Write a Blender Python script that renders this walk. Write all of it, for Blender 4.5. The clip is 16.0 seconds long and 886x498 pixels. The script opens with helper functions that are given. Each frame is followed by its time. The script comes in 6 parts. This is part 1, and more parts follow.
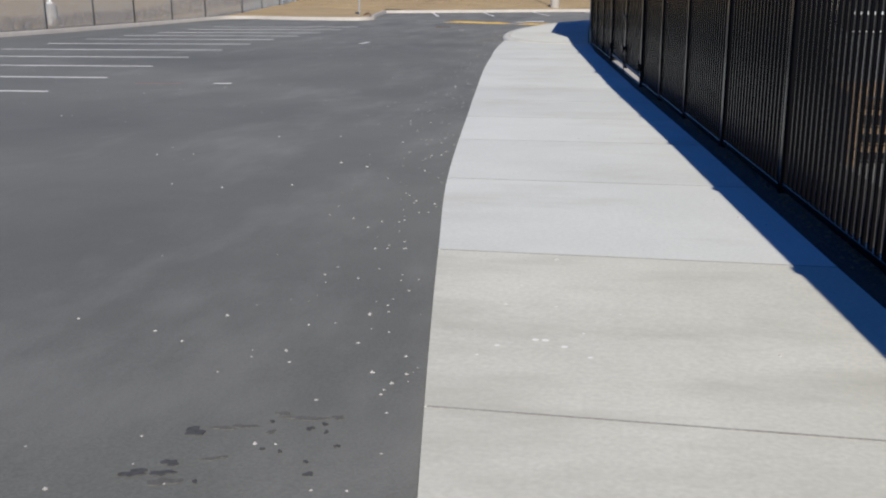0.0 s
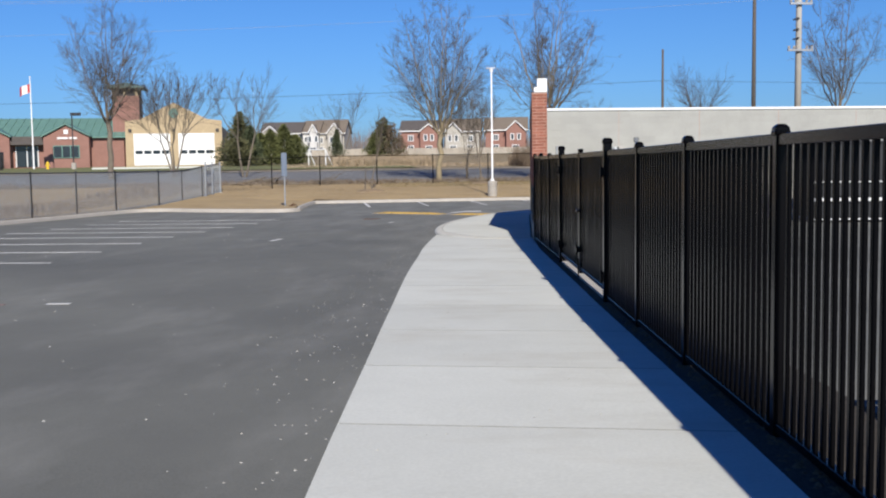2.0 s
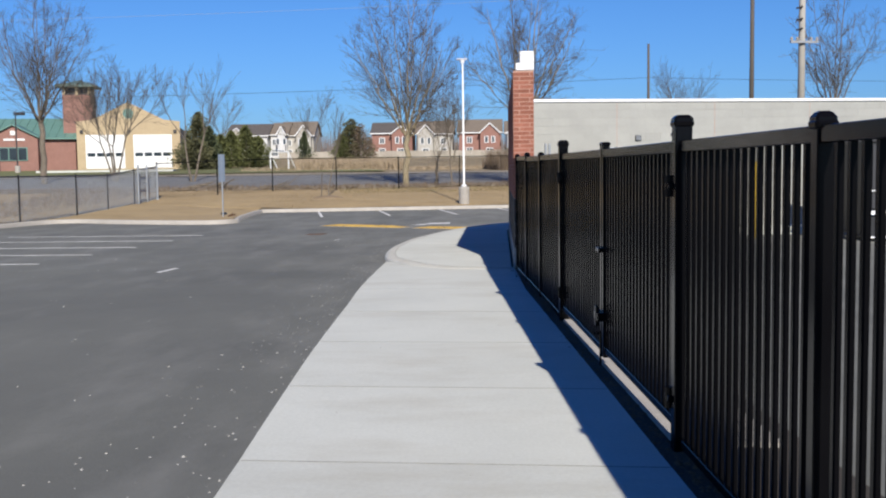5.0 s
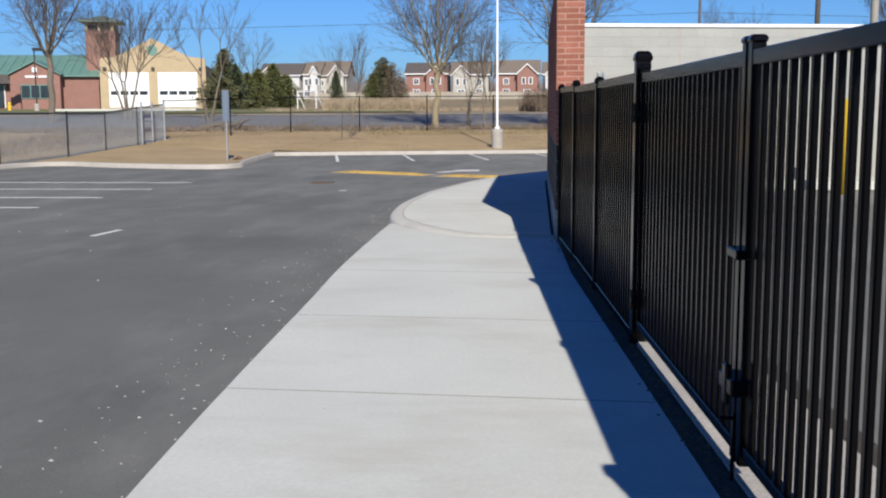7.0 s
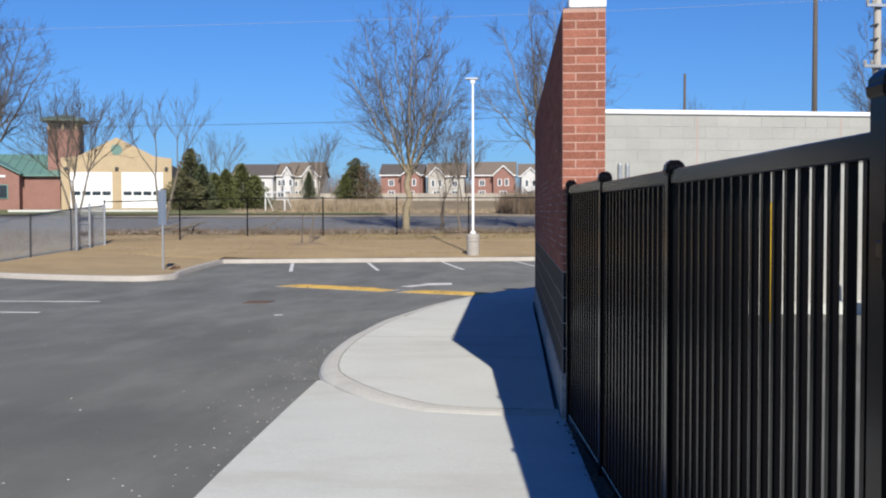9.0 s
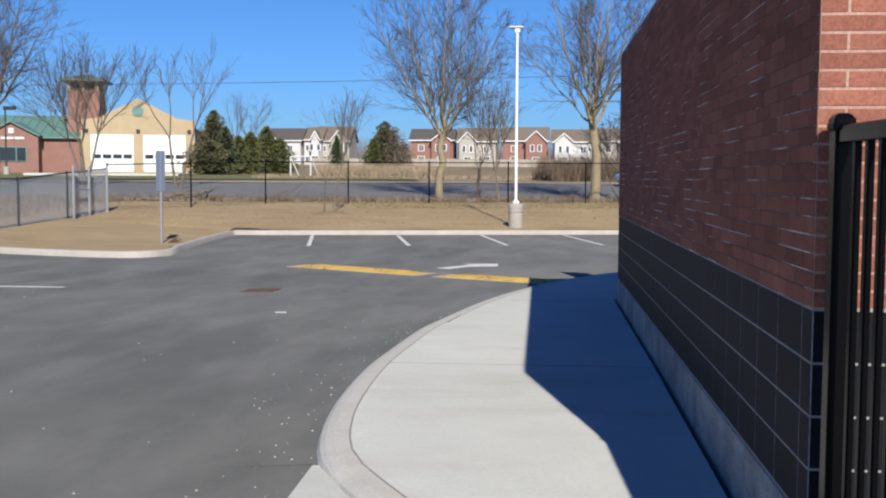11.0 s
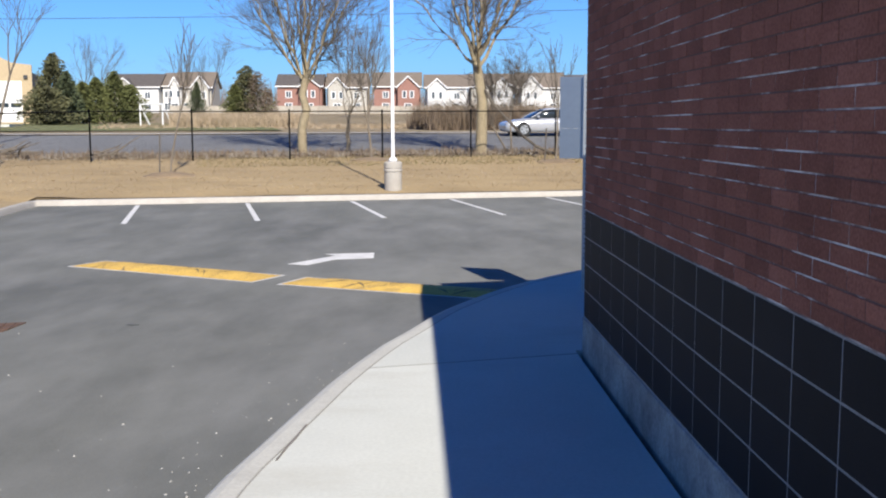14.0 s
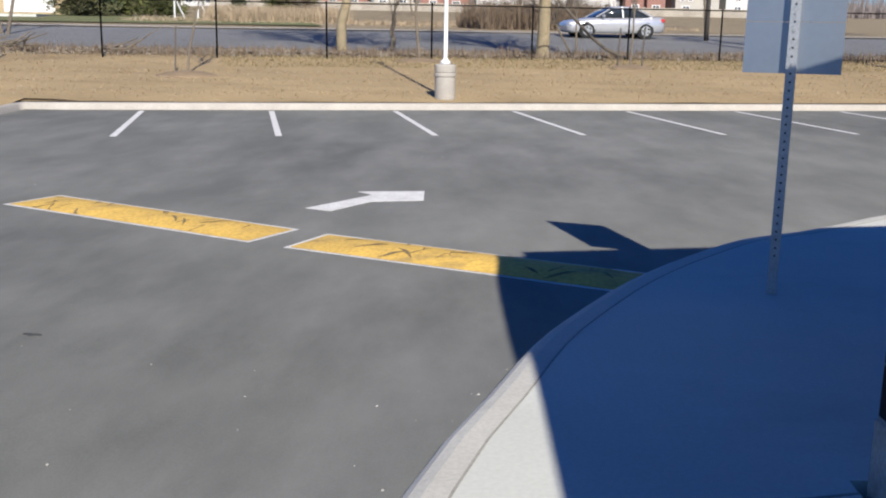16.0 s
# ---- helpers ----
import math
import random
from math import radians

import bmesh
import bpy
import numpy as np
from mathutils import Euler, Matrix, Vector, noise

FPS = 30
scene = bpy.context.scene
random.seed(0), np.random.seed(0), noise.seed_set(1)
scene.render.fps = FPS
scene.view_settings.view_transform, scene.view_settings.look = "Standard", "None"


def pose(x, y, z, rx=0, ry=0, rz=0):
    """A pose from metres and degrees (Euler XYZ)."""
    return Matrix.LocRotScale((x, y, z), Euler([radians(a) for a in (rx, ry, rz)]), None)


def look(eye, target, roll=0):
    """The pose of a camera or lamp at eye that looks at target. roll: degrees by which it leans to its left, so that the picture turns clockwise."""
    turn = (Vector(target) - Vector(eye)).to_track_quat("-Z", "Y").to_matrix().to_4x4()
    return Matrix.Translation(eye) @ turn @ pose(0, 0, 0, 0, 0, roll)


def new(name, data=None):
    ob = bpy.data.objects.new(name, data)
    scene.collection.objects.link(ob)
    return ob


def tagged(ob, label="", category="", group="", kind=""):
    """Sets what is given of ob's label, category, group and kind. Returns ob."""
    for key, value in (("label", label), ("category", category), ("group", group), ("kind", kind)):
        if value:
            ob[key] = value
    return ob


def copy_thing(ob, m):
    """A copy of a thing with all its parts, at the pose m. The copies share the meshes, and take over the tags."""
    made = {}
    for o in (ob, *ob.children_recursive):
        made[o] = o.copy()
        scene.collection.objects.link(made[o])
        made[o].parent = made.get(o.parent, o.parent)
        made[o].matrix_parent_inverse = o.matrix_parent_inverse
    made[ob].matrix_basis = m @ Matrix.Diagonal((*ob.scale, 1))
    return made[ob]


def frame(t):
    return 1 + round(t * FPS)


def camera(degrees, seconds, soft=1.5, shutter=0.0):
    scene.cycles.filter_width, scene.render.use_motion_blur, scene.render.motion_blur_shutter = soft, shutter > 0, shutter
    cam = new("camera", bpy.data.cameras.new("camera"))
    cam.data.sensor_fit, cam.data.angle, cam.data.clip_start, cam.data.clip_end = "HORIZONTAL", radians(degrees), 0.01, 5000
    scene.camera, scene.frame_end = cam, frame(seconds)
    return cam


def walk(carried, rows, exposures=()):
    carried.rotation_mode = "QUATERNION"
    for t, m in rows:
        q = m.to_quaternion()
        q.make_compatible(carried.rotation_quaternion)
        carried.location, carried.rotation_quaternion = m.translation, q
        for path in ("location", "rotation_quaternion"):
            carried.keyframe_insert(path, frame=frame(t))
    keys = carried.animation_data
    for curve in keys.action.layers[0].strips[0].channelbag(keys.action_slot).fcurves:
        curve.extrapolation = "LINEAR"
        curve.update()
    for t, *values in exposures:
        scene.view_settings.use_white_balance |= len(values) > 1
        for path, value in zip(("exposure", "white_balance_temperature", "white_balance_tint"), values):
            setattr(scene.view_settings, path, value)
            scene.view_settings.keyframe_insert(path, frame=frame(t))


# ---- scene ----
cam = camera(46.62, 16.0, soft=2.1)
PATH = [
    (0.0, 1.137, -12.296, 1.831, 75.15, 0.28, 7.83),
    (0.5, 1.091, -11.361, 1.853, 84.60, 2.10, 3.88),
    (1.0, 1.059, -10.375, 1.877, 88.23, 0.71, 4.25),
    (1.5, 1.045, -9.359, 1.843, 87.61, 0.59, 4.82),
    (2.0, 1.043, -8.375, 1.809, 85.33, 0.81, 4.55),
    (2.5, 1.020, -7.384, 1.807, 84.61, 0.47, 3.44),
    (3.0, 1.015, -6.331, 1.808, 87.91, 0.44, 4.71),
    (3.5, 1.032, -5.311, 1.821, 88.70, 0.86, 4.11),
    (4.0, 1.020, -4.230, 1.825, 86.46, 0.86, 2.98),
    (6.5, 0.910, 0.624, 1.749, 84.50, 0.15, 4.11),
    (7.0, 0.961, 1.810, 1.720, 82.34, 0.30, 5.14),
    (7.5, 1.009, 3.014, 1.722, 80.23, -0.33, 5.87),
    (8.0, 1.023, 4.007, 1.732, 80.26, -0.06, 7.08),
    (8.5, 0.945, 5.132, 1.744, 84.28, 0.40, 4.10),
    (9.0, 0.805, 6.285, 1.783, 87.93, 0.14, 3.83),
    (9.5, 0.662, 7.535, 1.812, 87.83, 0.06, 5.43),
    (10.0, 0.545, 8.577, 1.780, 87.22, -0.19, 5.65),
    (12.5, -0.175, 13.267, 1.820, 83.50, -0.55, 4.15),
    (13.0, -0.166, 14.220, 1.840, 82.06, 0.65, 1.58),
    (13.5, -0.160, 15.213, 1.892, 81.11, 0.85, -0.72),
    (14.0, -0.082, 16.325, 1.944, 83.10, 0.15, -1.67),
    (14.5, -0.046, 17.319, 1.978, 82.76, -0.42, -0.70),
    (15.0, -0.116, 18.390, 1.966, 81.47, -0.92, 0.47),
    (15.5, -0.216, 19.387, 1.902, 78.73, -1.10, 2.12),
    (16.0, -0.326, 20.449, 1.854, 77.65, -0.97, 0.88),
]
walk(cam, [(t, pose(x, y, z, rx, ry, rz)) for t, x, y, z, rx, ry, rz in PATH],
     exposures=[(0.0, 0.16), (1.5, 0.15), (9.0, 0.20), (12.5, 0.28), (14.5, 0.57), (16.0, 0.44)])

# ---- light ----
# the wall's top edge throws its shadow 0.36 m to the west and 1.40 m to the north per metre of height
SUN_TO = Vector((0.36, -1.40, 1.0)).normalized()
ELEV = math.asin(SUN_TO.z)
world = bpy.data.worlds.new("sky")
scene.world = world
world.use_nodes = True
wn = world.node_tree.nodes
sky = wn.new("ShaderNodeTexSky")
sky.sky_type = 'NISHITA'
sky.sun_disc = False
sky.sun_elevation = ELEV
sky.sun_rotation = math.atan2(SUN_TO.x, SUN_TO.y)
sky.air_density, sky.dust_density, sky.ozone_density = 1.0, 0.5, 4.0
wn["Background"].inputs[1].default_value = 0.060
tint = wn.new("ShaderNodeMix")
tint.data_type, tint.blend_type = 'RGBA', 'MULTIPLY'
tint.inputs["Factor"].default_value = 1.0
# deep clear blue overhead that pales in the haze towards the horizon
sky_co = wn.new("ShaderNodeTexCoord")
sky_up = wn.new("ShaderNodeSeparateXYZ")
tone = wn.new("ShaderNodeValToRGB")
ramp_el = tone.color_ramp.elements
tone.color_ramp.interpolation = 'EASE'
ramp_el[0].position, ramp_el[0].color = 0.0, (0.58, 0.99, 1.68, 1)
ramp_el[1].position, ramp_el[1].color = 0.85, (0.07, 0.42, 1.15, 1)
for at, col in ((0.24, (0.54, 1.00, 1.66, 1)), (0.48, (0.18, 0.58, 1.32, 1))):
    el = ramp_el.new(at)
    el.color = col
world.node_tree.links.new(sky_co.outputs["Generated"], sky_up.inputs[0])
world.node_tree.links.new(sky_up.outputs["Z"], tone.inputs[0])
world.node_tree.links.new(tone.outputs[0], tint.inputs["B"])
world.node_tree.links.new(sky.outputs[0], tint.inputs["A"])
world.node_tree.links.new(tint.outputs["Result"], wn["Background"].inputs[0])
sun_data = bpy.data.lights.new("sun", 'SUN')
sun_data.energy, sun_data.angle, sun_data.color = 5.4, radians(0.5), (1.0, 0.935, 0.84)
sun = new("sun", sun_data)
sun.matrix_world = look(SUN_TO * 60, (0, 0, 0))

# ---- materials ----
def material(name, col, col2=None, rough=0.8, scale=3.0, fine=60.0, bump=0.2, metal=0.0, rnd=0.0, isl=0.0, stretch=(1, 1, 1), spots=None, depth=0.01, spec=0.5, mix=0.5, dust=None, grain=0.18, dust_to=0.75, level=0.5, dust_scale=0.9, dust_from=0.54, zone=None, edge=None, dust_soft=0.26, flow=(0.5, 1.25, 1.0)):
    """Two tones mixed by a coarse noise, a finer grain over it, relief, and by choice a change from piece to piece and small spots."""
    m = bpy.data.materials.new(name)
    m.use_nodes = True
    nt = m.node_tree
    n, l = nt.nodes, nt.links
    b = n["Principled BSDF"]
    b.inputs["Roughness"].default_value = rough
    b.inputs["Metallic"].default_value = metal
    b.inputs["Specular IOR Level"].default_value = spec
    co = n.new("ShaderNodeTexCoord")
    mp = n.new("ShaderNodeMapping")
    mp.inputs["Scale"].default_value = stretch
    geo = n.new("ShaderNodeNewGeometry")
    l.new(geo.outputs["Position"], mp.inputs[0])
    n1 = n.new("ShaderNodeTexNoise")
    n1.inputs["Scale"].default_value, n1.inputs["Detail"].default_value, n1.inputs["Roughness"].default_value = scale, 6, 0.65
    l.new(mp.outputs[0], n1.inputs[0])
    r1 = n.new("ShaderNodeValToRGB")
    c2 = col2 or tuple(c * 0.75 for c in col)
    r1.color_ramp.elements[0].position, r1.color_ramp.elements[1].position = level - mix * 0.5, level + mix * 0.5
    r1.color_ramp.elements[0].color, r1.color_ramp.elements[1].color = (*c2, 1), (*col, 1)
    l.new(n1.outputs["Fac"], r1.inputs[0])
    n2 = n.new("ShaderNodeTexNoise")
    n2.inputs["Scale"].default_value, n2.inputs["Detail"].default_value = fine, 3
    l.new(mp.outputs[0], n2.inputs[0])
    hsv = n.new("ShaderNodeHueSaturation")
    mr = n.new("ShaderNodeMapRange")
    mr.inputs[1].default_value, mr.inputs[2].default_value, mr.inputs[3].default_value, mr.inputs[4].default_value = 0.3, 0.7, 1 - grain, 1 + grain
    l.new(n2.outputs["Fac"], mr.inputs[0])
    l.new(mr.outputs[0], hsv.inputs["Value"])
    l.new(r1.outputs[0], hsv.inputs["Color"])
    out = hsv.outputs[0]
    if rnd:
        oi = n.new("ShaderNodeObjectInfo")
        h2 = n.new("ShaderNodeHueSaturation")
        m2 = n.new("ShaderNodeMapRange")
        m2.inputs[3].default_value, m2.inputs[4].default_value = 1 - rnd, 1 + rnd
        l.new(oi.outputs["Random"], m2.inputs[0])
        l.new(m2.outputs[0], h2.inputs["Value"])
        l.new(out, h2.inputs["Color"])
        out = h2.outputs[0]
    if isl:
        h3 = n.new("ShaderNodeHueSaturation")
        m3 = n.new("ShaderNodeMapRange")
        m3.inputs[3].default_value, m3.inputs[4].default_value = 1 - isl, 1 + isl
        l.new(geo.outputs["Random Per Island"], m3.inputs[0])
        l.new(m3.outputs[0], h3.inputs["Value"])
        l.new(out, h3.inputs["Color"])
        out = h3.outputs[0]
    if dust:
        mp2 = n.new("ShaderNodeMapping")
        mp2.inputs["Scale"].default_value = flow
        mp2.inputs["Rotation"].default_value = (0, 0, -0.35)
        l.new(geo.outputs["Position"], mp2.inputs[0])
        n4 = n.new("ShaderNodeTexNoise")
        n4.inputs["Scale"].default_value, n4.inputs["Detail"].default_value, n4.inputs["Roughness"].default_value = dust_scale, 8, 0.64
        l.new(mp2.outputs[0], n4.inputs[0])
        r4 = n.new("ShaderNodeMapRange")
        r4.inputs[1].default_value, r4.inputs[2].default_value, r4.inputs[3].default_value, r4.inputs[4].default_value = dust_from, dust_from + dust_soft, 0.0, dust_to
        fac = n4.outputs["Fac"]
        if zone:
            far = n.new("ShaderNodeVectorMath")
            far.operation = 'DISTANCE'
            l.new(geo.outputs["Position"], far.inputs[0])
            far.inputs[1].default_value = zone[0]
            zr = n.new("ShaderNodeMapRange")
            zr.interpolation_type = 'SMOOTHSTEP'
            zr.inputs[1].default_value, zr.inputs[2].default_value, zr.inputs[3].default_value, zr.inputs[4].default_value = zone[1], zone[2], zone[3], 0.0
            l.new(far.outputs["Value"], zr.inputs[0])
            ad = n.new("ShaderNodeMath")
            l.new(fac, ad.inputs[0])
            l.new(zr.outputs[0], ad.inputs[1])
            fac = ad.outputs[0]
        if edge:
            sx = n.new("ShaderNodeSeparateXYZ")
            l.new(geo.outputs["Position"], sx.inputs[0])
            er = n.new("ShaderNodeMapRange")
            er.interpolation_type = 'SMOOTHSTEP'
            er.inputs[1].default_value, er.inputs[2].default_value, er.inputs[3].default_value, er.inputs[4].default_value = edge[0], edge[1], 0.0, edge[2]
            l.new(sx.outputs["X"], er.inputs[0])
            ae = n.new("ShaderNodeMath")
            l.new(fac, ae.inputs[0])
            l.new(er.outputs[0], ae.inputs[1])
            fac = ae.outputs[0]
        l.new(fac, r4.inputs[0])
        mx4 = n.new("ShaderNodeMix")
        mx4.data_type = 'RGBA'
        l.new(r4.outputs[0], mx4.inputs["Factor"])
        l.new(out, mx4.inputs["A"])
        mx4.inputs["B"].default_value = (*dust, 1)
        out = mx4.outputs["Result"]
    if spots:
        sc, size, sp = spots
        v = n.new("ShaderNodeTexVoronoi")
        v.inputs["Scale"].default_value = sc
        l.new(geo.outputs["Position"], v.inputs[0])
        n3 = n.new("ShaderNodeTexNoise")
        n3.inputs["Scale"].default_value = 0.9
        l.new(geo.outputs["Position"], n3.inputs[0])
        sz = n.new("ShaderNodeMapRange")
        sz.inputs[1].default_value, sz.inputs[2].default_value, sz.inputs[3].default_value, sz.inputs[4].default_value = 0.5, 0.75, 0.0, size
        l.new(n3.outputs["Fac"], sz.inputs[0])
        lt = n.new("ShaderNodeMath")
        lt.operation = 'LESS_THAN'
        l.new(v.outputs["Distance"], lt.inputs[0])
        l.new(sz.outputs[0], lt.inputs[1])
        mx = n.new("ShaderNodeMix")
        mx.data_type = 'RGBA'
        l.new(lt.outputs[0], mx.inputs["Factor"])
        l.new(out, mx.inputs["A"])
        mx.inputs["B"].default_value = (*sp, 1)
        out = mx.outputs["Result"]
    l.new(out, b.inputs["Base Color"])
    if bump:
        bp = n.new("ShaderNodeBump")
        bp.inputs["Strength"].default_value, bp.inputs["Distance"].default_value = bump, depth
        l.new(n2.outputs["Fac"], bp.inputs["Height"])
        l.new(bp.outputs[0], b.inputs["Normal"])
    return m


M = {}
M["asphalt"] = material("asphalt", (0.158, 0.160, 0.139), (0.090, 0.092, 0.083), 0.9, 0.16, 90, 0.22, spots=(3.4, 0.07, (0.40, 0.395, 0.37)), mix=0.42, dust=(0.30, 0.297, 0.275), grain=0.12, dust_to=0.6, dust_from=0.53, dust_soft=0.5, flow=(1.15, 0.42, 1.0), dust_scale=0.9, zone=((-3.5, 31, 0), 5.0, 22.0, 0.125), edge=(-2.8, -0.5, 0.085))
M["road"] = material("road_asphalt", (0.19, 0.19, 0.185), (0.13, 0.13, 0.128), 0.9, 0.3, 30, 0.3)
M["concrete"] = material("sidewalk_concrete", (0.575, 0.585, 0.535), (0.495, 0.505, 0.46), 0.92, 0.8, 45, 0.05, rnd=0.04, spots=(3.0, 0.03, (0.36, 0.35, 0.32)), grain=0.05, dust=(0.41, 0.395, 0.335), dust_to=0.75, dust_scale=1.0, dust_from=0.52)
M["old_concrete"] = material("stained_concrete", (0.56, 0.555, 0.475), (0.46, 0.455, 0.385), 0.92, 1.0, 45, 0.06, rnd=0.03, spots=(8.0, 0.13, (0.70, 0.69, 0.64)), grain=0.07, dust=(0.37, 0.365, 0.30), dust_to=0.85, dust_scale=1.5, dust_from=0.49)
M["kerb"] = material("kerb_concrete", (0.42, 0.39, 0.345), (0.33, 0.305, 0.27), 0.92, 2.0, 60, 0.3, rnd=0.05)
M["kerb_edge"] = material("kerb_edge_concrete", (0.52, 0.51, 0.455), (0.44, 0.43, 0.385), 0.93, 2.2, 50, 0.25, grain=0.08, dust=(0.32, 0.31, 0.28), dust_to=0.6, dust_scale=2.2)
M["plinth"] = material("stained_footing_concrete", (0.38, 0.37, 0.34), (0.20, 0.195, 0.18), 0.93, 3.0, 50, 0.3, mix=0.3, dust=(0.14, 0.135, 0.125), dust_to=0.8, dust_scale=3.0)
M["scuff"] = material("tyre_scuff", (0.22, 0.16, 0.07), (0.13, 0.10, 0.055), 0.9, 14, 60, 0.2)
M["scuff_dark"] = material("dark_scrape", (0.10, 0.085, 0.07), (0.22, 0.20, 0.18), 0.9, 9, 60, 0.2)
M["joint"] = material("joint_dirt", (0.06, 0.055, 0.05), None, 0.95, 5, 60, 0.2)
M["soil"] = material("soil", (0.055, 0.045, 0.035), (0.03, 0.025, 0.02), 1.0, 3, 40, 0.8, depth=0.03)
M["mound"] = material("dry_brown_soil", (0.26, 0.19, 0.115), (0.18, 0.13, 0.08), 1.0, 2, 25, 0.5, depth=0.03)
M["dry_grass"] = material("dry_grass", (0.385, 0.285, 0.148), (0.275, 0.200, 0.102), 1.0, 0.3, 14, 0.25, grain=0.09, depth=0.03, dust=(0.22, 0.155, 0.075), dust_to=0.8, dust_scale=0.8, dust_from=0.50)
M["field"] = material("winter_field", (0.30, 0.235, 0.14), (0.20, 0.155, 0.085), 1.0, 0.12, 6, 0.9, depth=0.08)
M["green_lawn"] = material("green_lawn", (0.12, 0.15, 0.045), (0.16, 0.14, 0.06), 1.0, 0.15, 8, 0.6, depth=0.05)
M["field_green"] = material("olive_winter_grass", (0.17, 0.15, 0.065), (0.22, 0.17, 0.085), 1.0, 0.4, 12, 0.2)
M["gravel"] = material("gravel", (0.25, 0.21, 0.155), (0.15, 0.125, 0.09), 1.0, 2.0, 9, 1.0, depth=0.12)
M["black_paint"] = material("black_powder_coat", (0.004, 0.004, 0.005), (0.003, 0.003, 0.0035), 0.18, 2, 200, 0.02, spec=0.10)
M["black_matt"] = material("matt_black_paint", (0.004, 0.004, 0.005), (0.003, 0.003, 0.0035), 0.22, 2, 200, 0.02, spec=0.06)
M["grout"] = material("grey_grout", (0.30, 0.30, 0.30), (0.20, 0.20, 0.20), 0.95, 5, 90, 0.3)
M["worn_mortar"] = material("worn_mortar", (0.70, 0.67, 0.63), (0.15, 0.085, 0.07), 0.95, 2.6, 90, 0.4, mix=0.12, stretch=(1, 0.6, 1.6), level=0.565)
M["brick"] = material("red_brick", (0.315, 0.130, 0.090), (0.225, 0.090, 0.062), 0.92, 4, 80, 0.35, spec=0.06, rnd=0.19)
M["brick_joined"] = material("red_brick_joined", (0.315, 0.130, 0.090), (0.225, 0.090, 0.062), 0.92, 4, 80, 0.35, spec=0.06, isl=0.19)
M["mortar"] = material("mortar", (0.46, 0.29, 0.23), (0.36, 0.215, 0.165), 0.95, 6, 90, 0.4)
M["tile"] = material("black_glazed_block", (0.012, 0.013, 0.016), (0.008, 0.009, 0.011), 0.6, 3, 120, 0.06, rnd=0.15, spec=0.08)
M["grey_block"] = material("grey_block_wall", (0.37, 0.365, 0.335), (0.31, 0.305, 0.28), 0.92, 0.8, 50, 0.3)
M["block"] = material("grey_concrete_block", (0.375, 0.375, 0.345), (0.315, 0.315, 0.29), 0.95, 1.2, 70, 0.3, rnd=0.035, grain=0.08)
M["white_metal"] = material("white_metal", (0.80, 0.80, 0.79), (0.72, 0.72, 0.71), 0.5, 3, 60, 0.05)
M["white_paint"] = material("white_road_paint", (0.72, 0.71, 0.68), (0.50, 0.49, 0.47), 0.8, 6, 40, 0.2)
M["yellow_paint"] = material("yellow_road_paint", (0.68, 0.44, 0.09), (0.48, 0.31, 0.08), 0.8, 3, 30, 0.2, dust=(0.13, 0.11, 0.075), dust_to=1.0, dust_scale=3.5)
M["galv"] = material("galvanised_steel", (0.42, 0.44, 0.46), (0.34, 0.36, 0.38), 0.45, 4, 80, 0.1, metal=0.6)
M["sign_back"] = material("aluminium_sign_back", (0.30, 0.34, 0.39), (0.27, 0.31, 0.36), 0.42, 1, 20, 0.0, metal=0.9, grain=0.03)
M["chain_wire"] = material("galvanised_wire", (0.38, 0.41, 0.43), (0.31, 0.335, 0.35), 0.6, 4, 80, 0.0)
M["wire"] = material("aged_aluminium_wire", (0.36, 0.40, 0.45), (0.30, 0.33, 0.37), 0.6, 4, 60, 0.0)
M["joint_line"] = material("joint_line", (0.33, 0.32, 0.285), (0.24, 0.23, 0.205), 0.95, 5, 60, 0.2)
M["reed"] = material("dead_reeds", (0.40, 0.315, 0.21), (0.30, 0.23, 0.15), 1.0, 0.5, 12, 0.2)
M["bark"] = material("grey_bark", (0.20, 0.165, 0.125), (0.12, 0.10, 0.075), 0.95, 3, 30, 0.8, depth=0.03)
M["twigs"] = material("grey_twigs", (0.13, 0.11, 0.085), (0.09, 0.075, 0.06), 0.95, 1, 20, 0.2)
M["stain"] = material("oily_stain", (0.035, 0.034, 0.033), (0.07, 0.07, 0.067), 0.8, 9, 60, 0.2)
M["faint_stain"] = material("faint_stain", (0.10, 0.098, 0.088), (0.075, 0.074, 0.068), 0.9, 9, 90, 0.2, mix=0.3)
M["faded_red"] = material("faded_red_paint", (0.24, 0.13, 0.11), (0.17, 0.13, 0.12), 0.9, 5, 40, 0.2)
M["crumb"] = material("pale_grit", (0.42, 0.41, 0.38), (0.28, 0.27, 0.25), 0.95, 20, 60, 0.2)
M["bark_sun"] = material("pale_bark", (0.34, 0.28, 0.18), (0.22, 0.18, 0.11), 0.95, 3, 30, 0.8, depth=0.03)
M["conifer"] = material("conifer_needles", (0.080, 0.098, 0.045), (0.045, 0.058, 0.027), 0.9, 1.5, 20, 0.3)
M["cedar"] = material("cedar_foliage", (0.130, 0.140, 0.042), (0.075, 0.084, 0.028), 0.9, 1.5, 20, 0.3)
M["pine"] = material("winter_pine_needles", (0.112, 0.110, 0.048), (0.064, 0.064, 0.028), 0.9, 1.2, 20, 0.3)
M["shrub"] = material("bare_shrub", (0.19, 0.14, 0.095), (0.12, 0.088, 0.06), 0.95, 1.0, 20, 0.3)
M["woods"] = material("far_bare_woods", (0.24, 0.205, 0.19), (0.17, 0.145, 0.135), 1.0, 0.1, 2, 0.0)
